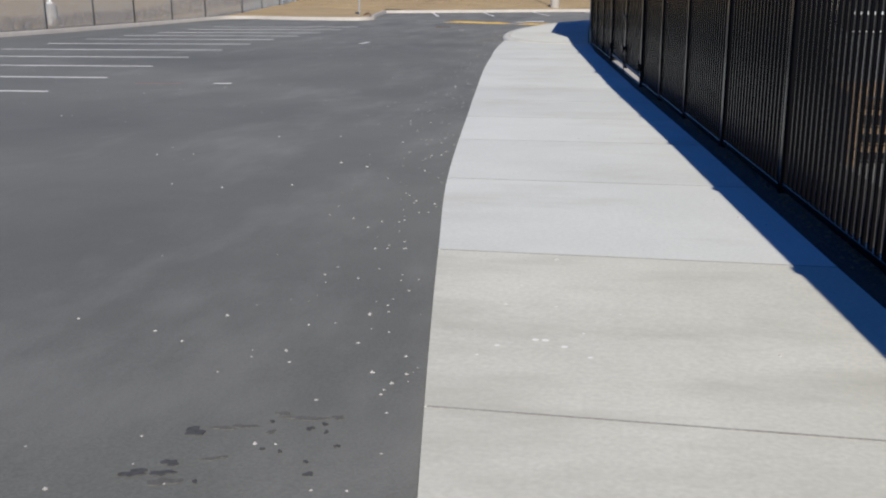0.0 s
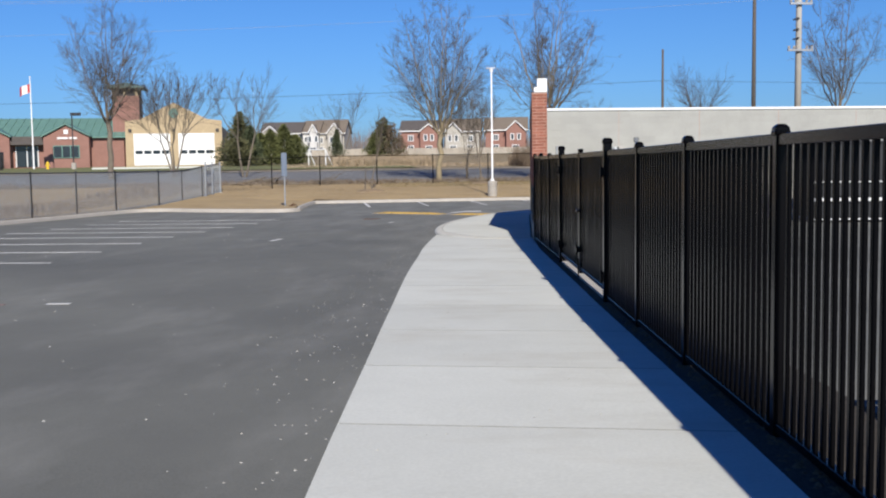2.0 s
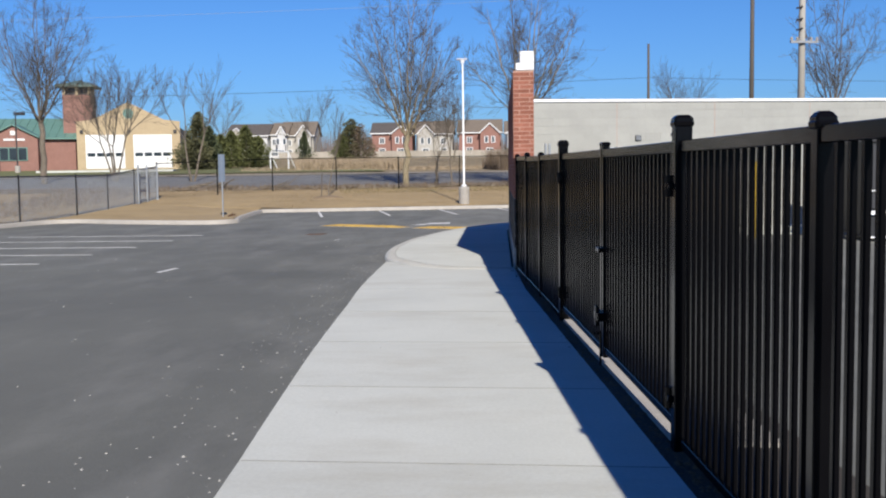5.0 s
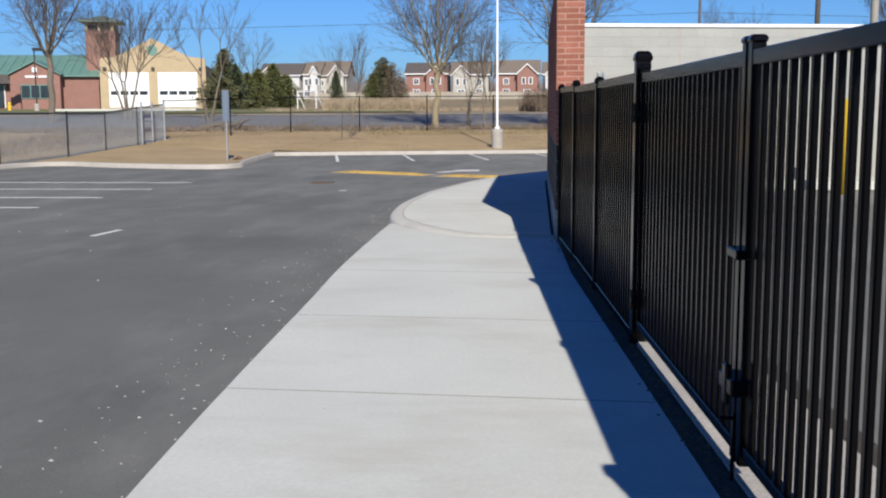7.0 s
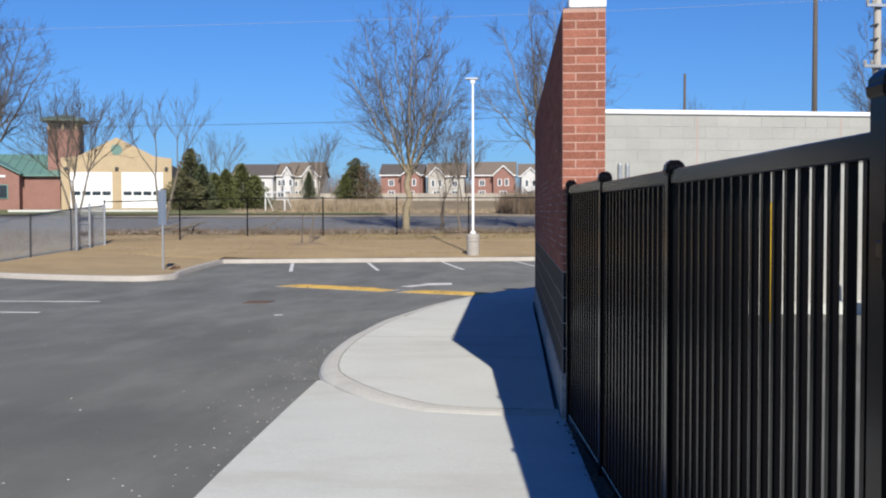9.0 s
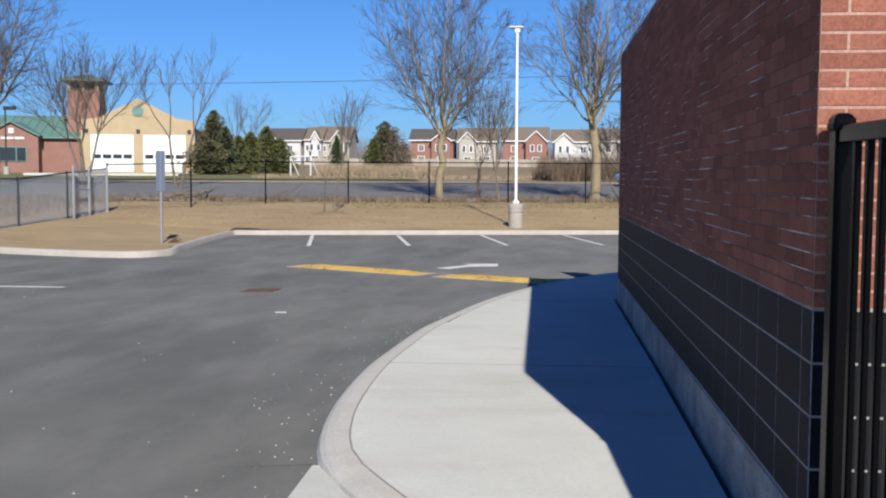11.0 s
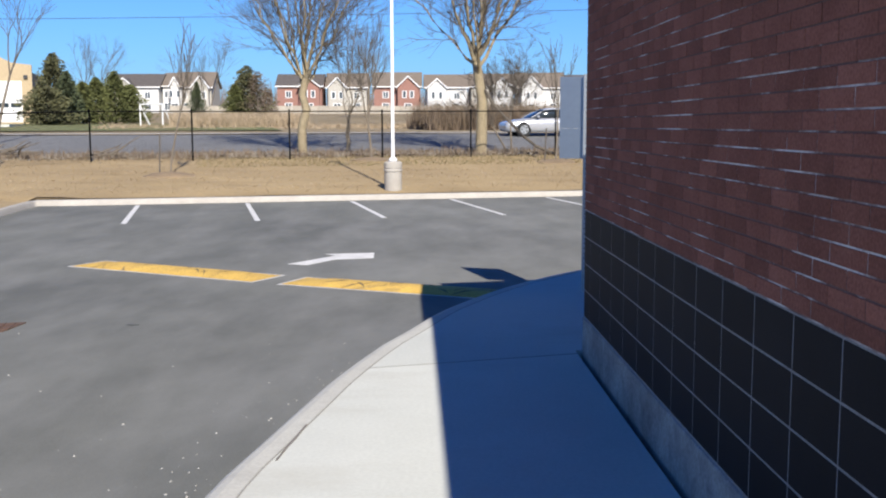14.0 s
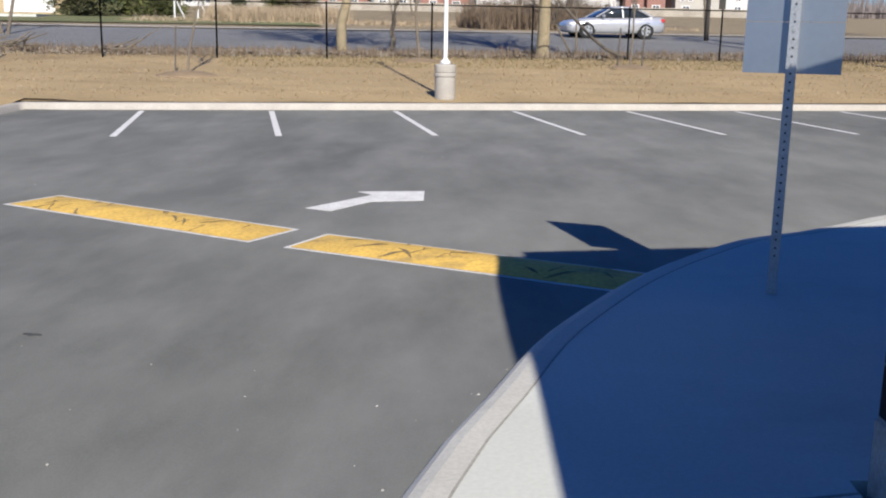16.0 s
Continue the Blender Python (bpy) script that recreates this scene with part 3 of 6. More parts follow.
# raised corner with its kerb
OUTER = spline([(1.19, 14.47), (0.6, 14.47), (0.07, 14.6), (-0.42, 15.08), (-0.8, 15.66), (-1.08, 16.25), (-1.23, 17.1), (-1.28, 18.2), (-1.27, 19.1), (-1.21, 19.9), (-1.10, 21.1), (-0.96, 21.85), (-0.81, 22.6), (-0.69, 23.2),
                (-0.50, 23.95), (-0.37, 24.4), (-0.19, 24.9), (0.08, 25.7), (0.34, 26.28), (0.81, 27.15), (1.34, 27.9), (1.95, 28.6), (2.5, 28.95), (3.0, 29.35), (3.66, 29.9), (5.0, 30.7), (9, 32.0), (14, 33.0), (30, 36.2)], 0.25)
SLAB_Z = 0.225


def ramp(x, y):
    """The raised corner starts almost flush and climbs."""
    return float(np.interp(y, (14.4, 17.6), (-0.055, 0.0)))


bm = bmesh.new()
sweep(bm, OUTER, [(0.0, -0.05), (-0.004, 0.150), (-0.022, 0.186), (-0.055, 0.208), (-0.105, SLAB_Z - 0.004), (-0.20, SLAB_Z + 0.001), (-0.20, -0.05)], ramp)
setting("kerb_corner", bm, M["kerb_edge"], "grey stained concrete kerb of the raised corner", "kerb")
inner = offset(OUTER, -0.206)
# the asphalt rises to the kerb in a soft shoulder
SIDE = [p for p in OUTER if 16.2 < p[1] < 26.9 and p[0] < 0.8]
SIDE_Y, SIDE_X = [p[1] for p in SIDE], [p[0] for p in SIDE]


def shoulder(x, y):
    """Height of the asphalt, with its rise towards the raised corner."""
    base = slope(y)
    top = max(0.0, float(np.interp(y, (SIDE_Y[0], SIDE_Y[0] + 1.3, 24, SIDE_Y[-1]), (base, 0.165, 0.155, base))) - base)
    far = max(0.0, min(1.0, (float(np.interp(y, SIDE_Y, SIDE_X)) - x) / 1.3))
    return base + top * (1 - far) ** 2


verts, faces = [], []
reach = (-0.04, 0.0, 0.12, 0.27, 0.45, 0.7, 1.0, 1.3)
for u in reach:
    for (x, y), q in zip(offset(SIDE, u), SIDE):
        lift = slope(q[1]) + (shoulder(q[0], q[1]) - slope(q[1])) * (1 - max(0, u) / 1.3) ** 2
        verts.append((x, y, lift + (0.0 if u > 1.2 else 0.003)))
k = len(SIDE)
for i in range(len(reach) - 1):
    for j in range(k - 1):
        faces.append((i * k + j, i * k + j + 1, i * k + k + j + 1, i * k + k + j))
tagged(mesh_of("asphalt_shoulder", verts, faces, M["asphalt"], None, "grey asphalt rising softly to the kerb", "structure", True), "", "asphalt")
bm = bmesh.new()
prism(bm, inner[1:] + [(30, 24.1), (1.16, 24.1), (1.16, 14.75)], -0.05, SLAB_Z - 0.07)
raised = setting("sidewalk_corner", bm, M["joint"], "raised concrete corner of the sidewalk", "sidewalk")
west = [p for p in inner if p[0] < 0.3 and p[1] > 16.4 or p[1] > 25]


def inner_x(y):
    return float(np.interp(y, [p[1] for p in west], [p[0] for p in west]))


front = [p for p in inner if p[1] < 18.95 and p[0] < 1.12 and (p[1] > 17 or p[0] > -1.4) and inner.index(p) < 60]
EDGE = 1.152  # the slabs stop short of the footing and leave a dark gap
poly_a = [p for p in front if p[1] < 18.95] + [(inner_x(19.015), 19.015), (EDGE, 19.06), (EDGE, front[0][1])]
poly_b = [(inner_x(y), y) for y in np.linspace(19.025, 23.49, 16)] + [(EDGE, 23.90), (EDGE, 19.07)]
poly_c = [(inner_x(23.505), 23.505)] + [p for p in inner if p[1] > 23.6 and p[0] < 29] + [(29, 24.02), (EDGE, 24.02), (EDGE, 23.915)]
for poly in (poly_a, poly_b, poly_c):
    bm = bmesh.new()
    prism(bm, poly, -0.04, SLAB_Z, 0.003)
    ob = part("slab", bm, M["concrete"], raised)
    for v in ob.data.vertices:
        v.co.z += ramp(0, v.co.y)
bm = bmesh.new()
sweep(bm, [p for p in inner if p[0] < 8][1:], [(0.004, 0.1), (0.004, SLAB_Z + 0.001), (-0.006, SLAB_Z + 0.001), (-0.006, 0.1)], ramp)
part("kerb_joint", bm, M["joint_line"], raised)
for yl, yr in ((19.02, 19.065), (23.498, 23.908)):
    bm = bmesh.new()
    prism(bm, [(inner_x(yl), yl - 0.008), (EDGE, yr - 0.008), (EDGE, yr + 0.008), (inner_x(yl), yl + 0.008)], 0.1, SLAB_Z + 0.001)
    part("joint", bm, M["joint_line"], raised)

# dark scrape along the kerb
bm = bmesh.new()
prism(bm, [(-0.803, 21.48), (-0.790, 21.49), (-0.762, 21.7), (-0.735, 21.85), (-0.70, 22.12), (-0.711, 22.12), (-0.750, 21.86), (-0.772, 21.72)], SLAB_Z - 0.01, SLAB_Z + 0.0025)
setting("scrape", bm, M["scuff_dark"], "thin dark scrape on the kerb edge", "stain")

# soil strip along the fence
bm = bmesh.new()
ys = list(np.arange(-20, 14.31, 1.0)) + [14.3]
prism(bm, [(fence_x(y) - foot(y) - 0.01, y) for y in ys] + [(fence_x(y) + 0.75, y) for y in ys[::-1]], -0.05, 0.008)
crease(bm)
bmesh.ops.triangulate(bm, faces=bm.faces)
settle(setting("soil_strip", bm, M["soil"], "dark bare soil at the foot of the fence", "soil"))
bm = bmesh.new()
prism(bm, [(fence_x(3.5) - 0.014, 3.5), (fence_x(8.5) - 0.014, 8.5), (fence_x(8.5) + 0.6, 8.5), (fence_x(3.5) + 0.6, 3.5)], -0.05, 0.035, 0.01)
crease(bm)
settle(setting("gate_sill", bm, M["kerb"], "pale concrete strip under the gate", "sill"))

# ---- black steel fence ----
def post(y, size, h, parent, name="post", cap=True):
    bm = bmesh.new()
    box(bm, -size / 2, size / 2, -size / 2, size / 2, slope(y) - 0.05, h - 0.05, size * 0.07)
    p = part(name, bm, M["black_paint"], parent)
    p.matrix_basis = pose(fence_x(y), y, 0, 0, 0, 3.8)
    bm = bmesh.new()
    s = size / 2
    rings = []
    for r, z in ((s + 0.002, h - 0.064), (s + 0.008, h - 0.058), (s + 0.010, h - 0.040), (s + 0.006, h - 0.034), (s + 0.006, h - 0.022), (s - 0.006, h - 0.006), (s - 0.016, h)):
        c = r * 0.24
        rings.append([bm.verts.new((x, y_, z)) for x, y_ in ((-r + c, -r), (r - c, -r), (r, -r + c), (r, r - c), (r - c, r), (-r + c, r), (-r, r - c), (-r, -r + c))])
    for a, b in zip(rings, rings[1:]):
        for k in range(8):
            bm.faces.new((a[k], a[(k + 1) % 8], b[(k + 1) % 8], b[k]))
    bm.faces.new(rings[0][::-1])
    bm.faces.new(rings[-1])
    part("cap", bm, M["black_paint"], p, "flared moulded cap")
    return p


picket_mesh = {}


def panel(y0, y1, zb, zt, parent, rail=0.05, spacing=0.112, name="picket"):
    a, b = Vector((fence_x(y0), y0)), Vector((fence_x(y1), y1))
    zb = round(zb + slope((y0 + y1) / 2), 3)
    L = (b - a).length
    yaw = math.degrees(math.atan2(-(b.x - a.x), b.y - a.y))
    for z, hgt, nm in ((zt, 0.062, "top_rail"), (zb + 0.06, 0.05, "bottom_rail")):
        bm = bmesh.new()
        box(bm, -rail / 2, rail / 2, 0, L, z - hgt, z, 0.004)
        r = part(nm, bm, M["black_paint"], parent)
        r.matrix_basis = pose(a.x, a.y, 0, 0, 0, yaw)
    key = (round(zb, 3), round(zt, 3))
    if key not in picket_mesh:
        bm = bmesh.new()
        box(bm, -0.0124, 0.0124, -0.0124, 0.0124, zb, zt - 0.05)
        me = bpy.data.meshes.new("picket")
        bm.to_mesh(me)
        bm.free()
        me.materials.append(M["black_matt"])
        picket_mesh[key] = me
    k = max(1, round(L / spacing))
    for i in range(1, k):
        p = a + (b - a) * i / k
        o = new(name, picket_mesh[key])
        o.parent = parent
        o.matrix_basis = pose(p.x, p.y, 0, 0, 0, yaw)


fence = thing("fence", "black powder-coated steel picket fence with square capped posts", "fence", (0, 0, 0))
POSTS = [-19.9, -17.8, -15.7, -13.55, -11.45, -9.3, -7.15, -4.95, -2.8, -0.62, 1.42, 3.46, 8.56, 10.72, 12.6, 14.26]
for y in POSTS:
    big = y in (3.46, 8.56)
    post(y, 0.094 if big else 0.066, 2.09 if big else 2.025 if y > 12 else 2.0, fence)
for y0, y1 in zip(POSTS, POSTS[1:]):
    if y0 != 3.46:
        panel(y0 + 0.04, y1 - 0.04, 0.015, 1.98 if y0 > 12 else 1.96 if y0 > 8 else 1.95, fence)
gate = thing("gate", "closed black steel double gate in the picket fence", "gate", (0, 0, 0))
MID = 5.98
for y0, y1 in ((3.46 + 0.1, MID - 0.05), (MID + 0.05, 8.56 - 0.1)):
    panel(y0, y1, 0.12, 1.95, gate)
for y in (3.46 + 0.10, MID - 0.045, MID + 0.045, 8.56 - 0.10):
    bm = bmesh.new()
    box(bm, -0.028, 0.028, -0.028, 0.028, slope(y) + 0.09, 1.975, 0.004)
    o = part("stile", bm, M["black_paint"], gate)
    o.matrix_basis = pose(fence_x(y), y, 0, 0, 0, 3.8)
    bm = bmesh.new()
    box(bm, -0.035, 0.035, -0.035, 0.035, 1.970, 2.005, 0.012)
    part("cap", bm, M["black_paint"], o)
for y, z in ((3.54, 0.5), (3.54, 1.7), (8.47, 0.5), (8.47, 1.7)):
    bm = bmesh.new()
    tube(bm, (0, 0, -0.06), (0, 0, 0.06), 0.028, n=10)
    box(bm, -0.02, 0.02, -0.06, 0.06, -0.02, 0.02, 0.004)
    o = part("hinge", bm, M["black_paint"], gate)
    o.matrix_basis = pose(fence_x(y) - 0.045, y, z)
bm = bmesh.new()
box(bm, -0.055, 0.055, -0.10, 0.10, 0.58, 0.65, 0.008)
box(bm, -0.06, -0.035, -0.03, 0.03, 0.53, 0.70, 0.008)
o = part("latch", bm, M["black_paint"], gate)
o.matrix_basis = pose(fence_x(MID) - 0.02, MID, 0, 0, 0, 3.8)
bm = bmesh.new()
box(bm, -0.045, 0.045, -0.08, 0.08, 1.13, 1.17, 0.006)
o = part("keeper", bm, M["black_paint"], gate)
o.matrix_basis = pose(fence_x(MID) - 0.02, MID, 0, 0, 0, 3.8)
bm = bmesh.new()
tube(bm, (0, 0, 0.22), (0, 0, 0.50), 0.009, n=6)
tube(bm, (0, 0, 0.48), (-0.06, 0, 0.48), 0.009, n=6)
o = part("drop_rod", bm, M["black_paint"], gate)
o.matrix_basis = pose(fence_x(MID) - 0.04, MID - 0.045, 0, 0, 0, 3.8)

# ---- brick side wall with its pier ----
WX, WY0, WY1, WT = 1.2, 14.36, 23.94, 0.33   # west face, south end, north end, thickness
BRICK_TOP = 3.36
bm = bmesh.new()
box(bm, WX + 0.0015, WX + WT - 0.0015, WY0 + 0.0005, WY1 - 0.0015, 0.49, BRICK_TOP - 0.005)
wall = setting("wall_west", bm, M["grout"], "red brick wall on black glazed block with pale mortar", "wall")
bm = bmesh.new()
box(bm, WX - 0.008, WX + WT + 0.008, WY0 - 0.008, WY1 + 0.008, -0.1, 0.5, 0.006)
part("plinth", bm, M["plinth"], wall, "blotchy grey concrete footing strip")
bm = bmesh.new()
box(bm, WX + 0.008, WX + WT - 0.008, WY0 + 0.17, WY1 - 0.008, BRICK_TOP, BRICK_TOP + 0.035, 0.006)
part("coping", bm, M["dark_metal"], wall, "thin dark metal coping")
for name, inset, z0, z1 in (("cap_base", 0.045, 0.0, 0.115), ("cap_top", 0.115, 0.115, 0.275), ("cap_lid", 0.105, 0.275, 0.300)):
    bm = bmesh.new()
    box(bm, WX + inset, WX + WT + 0.004, WY0 - 0.004, WY0 + 0.165, BRICK_TOP + z0, BRICK_TOP + z1, 0.008)
    part(name, bm, M["white_metal"], wall, "stepped white metal cap")


bm = bmesh.new()
box(bm, WX + 0.0006, WX + 0.05, WY0 + 0.06, WY1 - 0.001, 1.312, BRICK_TOP - 0.006)
part("mortar_bed", bm, M["worn_mortar"], wall, "stained mortar with pale worn patches")
bm = bmesh.new()
box(bm, WX + 0.0008, WX + WT - 0.0008, WY0 - 0.0003, WY0 + 0.06, 1.312, BRICK_TOP - 0.006)
part("mortar_bed", bm, M["mortar"], wall, "pale mortar")


def brick_mesh(name, L, D, H, mat, bev=0.004):
    bm = bmesh.new()
    box(bm, -D / 2, D / 2, -L / 2, L / 2, 0, H)
    top = [e for e in bm.edges]
    bmesh.ops.bevel(bm, geom=top, offset=bev, segments=1, affect='EDGES')
    me = bpy.data.meshes.new(name)
    bm.to_mesh(me)
    bm.free()
    me.materials.append(mat)
    return me


def put(name, me, m, parent):
    o = new(name, me)
    o.parent = parent
    o.matrix_basis = m
    return o


# glazed blocks: stacked joints, four courses
tile_y = [WY1] + [23.71 - 0.4 * k for k in range(24)]
for z in range(4):
    for y1, y0 in zip(tile_y, tile_y[1:] + [WY0]):
        if y1 - y0 < 0.03 or y1 <= WY0:
            continue
        y0 = max(y0, WY0)
        key = "glazed_block_%d" % round((y1 - y0) * 1000)
        me = bpy.data.meshes.get(key) or brick_mesh(key, y1 - y0 - 0.009, 0.03, 0.191, M["tile"], 0.001)
        put("block", me, pose(WX + 0.0155, (y0 + y1) / 2, 0.513 + 0.2 * z), wall)
    me = bpy.data.meshes.get("glazed_block_end") or brick_mesh("glazed_block_end", WT - 0.012, 0.03, 0.191, M["tile"], 0.001)
    put("block", me, pose(WX + WT / 2, WY0 + 0.0148, 0.513 + 0.2 * z, 0, 0, 90), wall)

# bricks: the pier and the stretch nearest the path as single bricks, the rest joined
COURSE, LEN = 0.0672, 0.267
full = brick_mesh("brick_full", LEN - 0.0065, 0.03, COURSE - 0.0065, M["brick"], 0.0018)
vs, fs = [], []
unit_v = [(x, y, z) for z in (0, 1) for y in (-1, 1) for x in (-1, 1)]
unit_f = [(4, 5, 7, 6), (0, 1, 5, 4), (2, 6, 7, 3), (0, 4, 6, 2), (0, 2, 3, 1), (1, 3, 7, 5)]
rng = random.Random(5)
rows_n = int((BRICK_TOP - 1.315) / COURSE)
single = 0
for r in range(rows_n):
    z = 1.318 + r * COURSE
    y = WY0 + (0.0 if r % 2 else -LEN / 2)
    while y < WY1 - 0.02:
        y0, y1 = max(y, WY0), min(y + LEN, WY1)
        y += LEN
        if y1 - y0 < 0.04:
            continue
        proud = rng.uniform(-0.0005, 0.0005)
        if y1 - y0 > LEN - 0.002 and 17.2 < y0 < 22.4 and r < 12:
            put("brick", full, pose(WX + 0.0133 + proud, (y0 + y1) / 2, z), wall)
            single += 1
        else:
            k = len(vs)
            hy, cy = (y1 - y0) / 2 - 0.0032, (y0 + y1) / 2
            vs += [(WX + 0.0133 + proud + 0.015 * a, cy + hy * b, z + (COURSE - 0.0065) * c) for a, b, c in unit_v]
            fs += [tuple(k + q for q in f) for f in unit_f]
    a, b = (0.0, 0.262) if r % 2 else (0.0, 0.098)
    for x0, x1 in ((a, b), (b + 0.005, WT)):
        key = "pier_brick_%d" % round((x1 - x0) * 1000)
        me = bpy.data.meshes.get(key) or brick_mesh(key, x1 - x0 - 0.006, 0.03, COURSE - 0.010, M["brick"], 0.0018)
        put("brick", me, pose(WX + (x0 + x1) / 2, WY0 + 0.0122 + rng.uniform(-0.0005, 0.0005), z, 0, 0, 90), wall)
mesh_of("brickwork", vs, fs, M["brick_joined"], wall, "", "stuff")

# ---- grey block wall to the north of the yard ----
GX1, GY, GZ = 13.0, 23.6, 3.42
bm = bmesh.new()
box(bm, WX + WT - 0.003, GX1, GY, WY1 - 0.004, -0.1, GZ)
north = setting("wall_north", bm, M["grey_block"], "pale grey concrete block wall with faint courses", "wall")
bm = bmesh.new()
box(bm, WX + WT + 0.032, GX1, GY - 0.04, WY1 + 0.04, GZ, GZ + 0.075, 0.01)
part("coping", bm, M["white_metal"], north, "white metal coping")
YAW = 11.5
north.matrix_basis = pose(WX + WT, GY, 0, 0, 0, YAW) @ pose(-WX - WT, -GY, 0)


def on_north(x, out=0.0):
    """A place on the wall's south face, x metres along the world's x axis."""
    return GY + (x - WX - WT) * math.tan(radians(YAW)) - out


course = brick_mesh("grey_block", 0.3975, 0.05, 0.198, M["block"], 0.0015)
for r in range(8):
    for k in range(29):
        x = WX + WT + 0.22 + 0.4 * k - (0.2 if r % 2 else 0.0)
        if WX + WT + 0.19 < x < GX1 - 0.2:
            put("block", course, pose(x, GY + 0.021, GZ - 0.2 * (r + 1), 0, 0, 90), north)
for x in (4.0, 6.6, 9.2, 11.8):
    bm = bmesh.new()
    box(bm, x - 0.006, x + 0.006, GY - 0.0055, GY + 0.01, 0.0, GZ)
    part("control_joint", bm, M["mortar"], north)
v = thing("wall_vent", "small dark square vent in the block wall", "vent", (4.5, on_north(4.5, 0.02), 2.51), turn=YAW)
bm = bmesh.new()
box(bm, -0.08, 0.08, -0.02, 0.03, -0.07, 0.07, 0.008)
part("frame", bm, M["dark_metal"], v)
for k in range(4):
    bm = bmesh.new()
    box(bm, -0.065, 0.065, -0.035, -0.015, -0.055 + k * 0.032, -0.04 + k * 0.032)
    part("slat", bm, M["galv"], v)
v = thing("meter_box", "small grey and white utility box on the block wall", "utility box", (3.95, on_north(3.95, 0.02), 2.04), turn=YAW)
bm = bmesh.new()
box(bm, -0.04, 0.2, -0.16, 0.03, -0.12, 0.26, 0.012)
part("housing", bm, M["concrete_pole"], v, "pale housing")
bm = bmesh.new()
lathe(bm, [(0.085, -0.1), (0.085, 0.2), (0.07, 0.24), (0.03, 0.25)], 14, (-0.15, -0.09))
part("meter", bm, M["galv"], v, "round grey meter")
bm = bmesh.new()
tube(bm, (0.2, -0.05, 0.1), (1.2, -0.05, 0.06), 0.016, n=8)
part("conduit", bm, M["galv"], v)
for x in (1.77, 1.835):
    v = thing("vent_pipe", "thin grey metal pipe standing in the yard behind the pier", "pipe", (x, 15.6, slope(15.6)))
    bm = bmesh.new()
    lathe(bm, [(0.021, 0), (0.021, 2.06), (0.017, 2.08)], 12)
    part("pipe", bm, M["galv"], v, smooth=False)
    bm = bmesh.new()
    lathe(bm, [(0.026, 1.78), (0.026, 1.83), (0.021, 1.835)], 12)
    part("collar", bm, M["white_metal"], v)
for x in (4.85, 7.0):
    v = thing("safety_post", "tall yellow painted steel guard post by the block wall", "bollard", (x, 22.6, 0))
    bm = bmesh.new()
    lathe(bm, [(0.07, 0), (0.07, 1.86), (0.05, 1.9), (0.015, 1.92)], 16)
    part("tube", bm, M["yellow_metal"], v, smooth=True)
    bm = bmesh.new()
    box(bm, -0.13, 0.13, -0.13, 0.13, -0.01, 0.02, 0.005)
    part("base_plate", bm, M["yellow_metal"], v)

# taller dark building behind the yard
b = thing("dark_building", "tall dark clad building beyond the block wall", "building", (14.7, 30.0, 0), turn=-19.5)
bm = bmesh.new()
box(bm, 0, 14, 0, 17, -0.2, 9.9)
part("wall", bm, M["dark_wall"], b)
bm = bmesh.new()
box(bm, -0.1, 14.1, -0.1, 17.1, 9.9, 10.2, 0.03)
part("parapet", bm, M["dark_metal"], b)
for k in range(4):
    bm = bmesh.new()
    box(bm, 0.9 + k * 3, 2.7 + k * 3, -0.06, 0.02, 4.0, 8.6, 0.02)
    part("window", bm, M["glass"], b)

# ---- sign seen from behind ----
sg = thing("traffic_sign", "grey metal back of a two-panel traffic sign on a perforated post", "sign", (1.68, 26.77, SLAB_Z), turn=-20)
bm = bmesh.new()
for x0, x1, y0, y1 in ((-0.03, 0.03, -0.03, -0.022), (-0.03, -0.022, -0.022, 0.03), (0.022, 0.03, -0.022, 0.03)):
    box(bm, x0, x1, y0, y1, -0.1, 2.22)
part("post", bm, M["galv"], sg, "galvanised U-shaped post")
for k in range(38):
    bm = bmesh.new()
    tube(bm, (0, -0.0320, 0.25 + k * 0.051), (0, -0.0295, 0.25 + k * 0.051), 0.0075, n=8)
    h = part("hole", bm, M["dark_metal"], sg)
    h.location.y = 0.0
for z0, z1 in ((1.37, 1.6745), (1.6775, 2.2)):
    bm = bmesh.new()
    box(bm, -0.285, 0.285, 0.032, 0.036, z0, z1)
    p = part("panel", bm, M["sign_back"], sg, "bare aluminium back")
    for z in (z0 + 0.05, z1 - 0.05):
        bm = bmesh.new()
        tube(bm, (0, 0.03, z), (0, -0.036, z), 0.008, n=6)
        part("bolt", bm, M["galv"], p)

# ---- lamp post on its concrete base ----
lp = thing("lamp_post", "slim white steel lamp post on a round concrete base", "street lamp", (-0.62, 44.0, land(-0.62, 44.0)))
bm = bmesh.new()
lathe(bm, [(0.21, -0.1), (0.235, 0.05), (0.235, 0.51), (0.225, 0.52), (0.225, 0.535), (0.25, 0.545), (0.25, 0.60), (0.228, 0.615), (0.228, 0.63), (0.242, 0.64), (0.242, 0.77), (0.225, 0.80), (0.19, 0.81)], 28)
part("base", bm, M["kerb"], lp, "pale concrete base with a groove", smooth=False)
bm = bmesh.new()
lathe(bm, [(0.115, 0.81), (0.115, 0.87), (0.085, 0.90), (0.055, 0.92), (0.046, 0.95), (0.034, 6.45)], 16)
part("pole", bm, M["white_metal"], lp, "white painted pole", smooth=True)
bm = bmesh.new()
box(bm, -0.27, 0.2, -0.12, 0.12, 6.45, 6.50, 0.02)
box(bm, -0.08, 0.08, -0.06, 0.06, 6.30, 6.46, 0.01)
part("head", bm, M["white_metal"], lp, "flat white lamp head")
bm = bmesh.new()
box(bm, -0.25, -0.05, -0.09, 0.09, 6.435, 6.452)
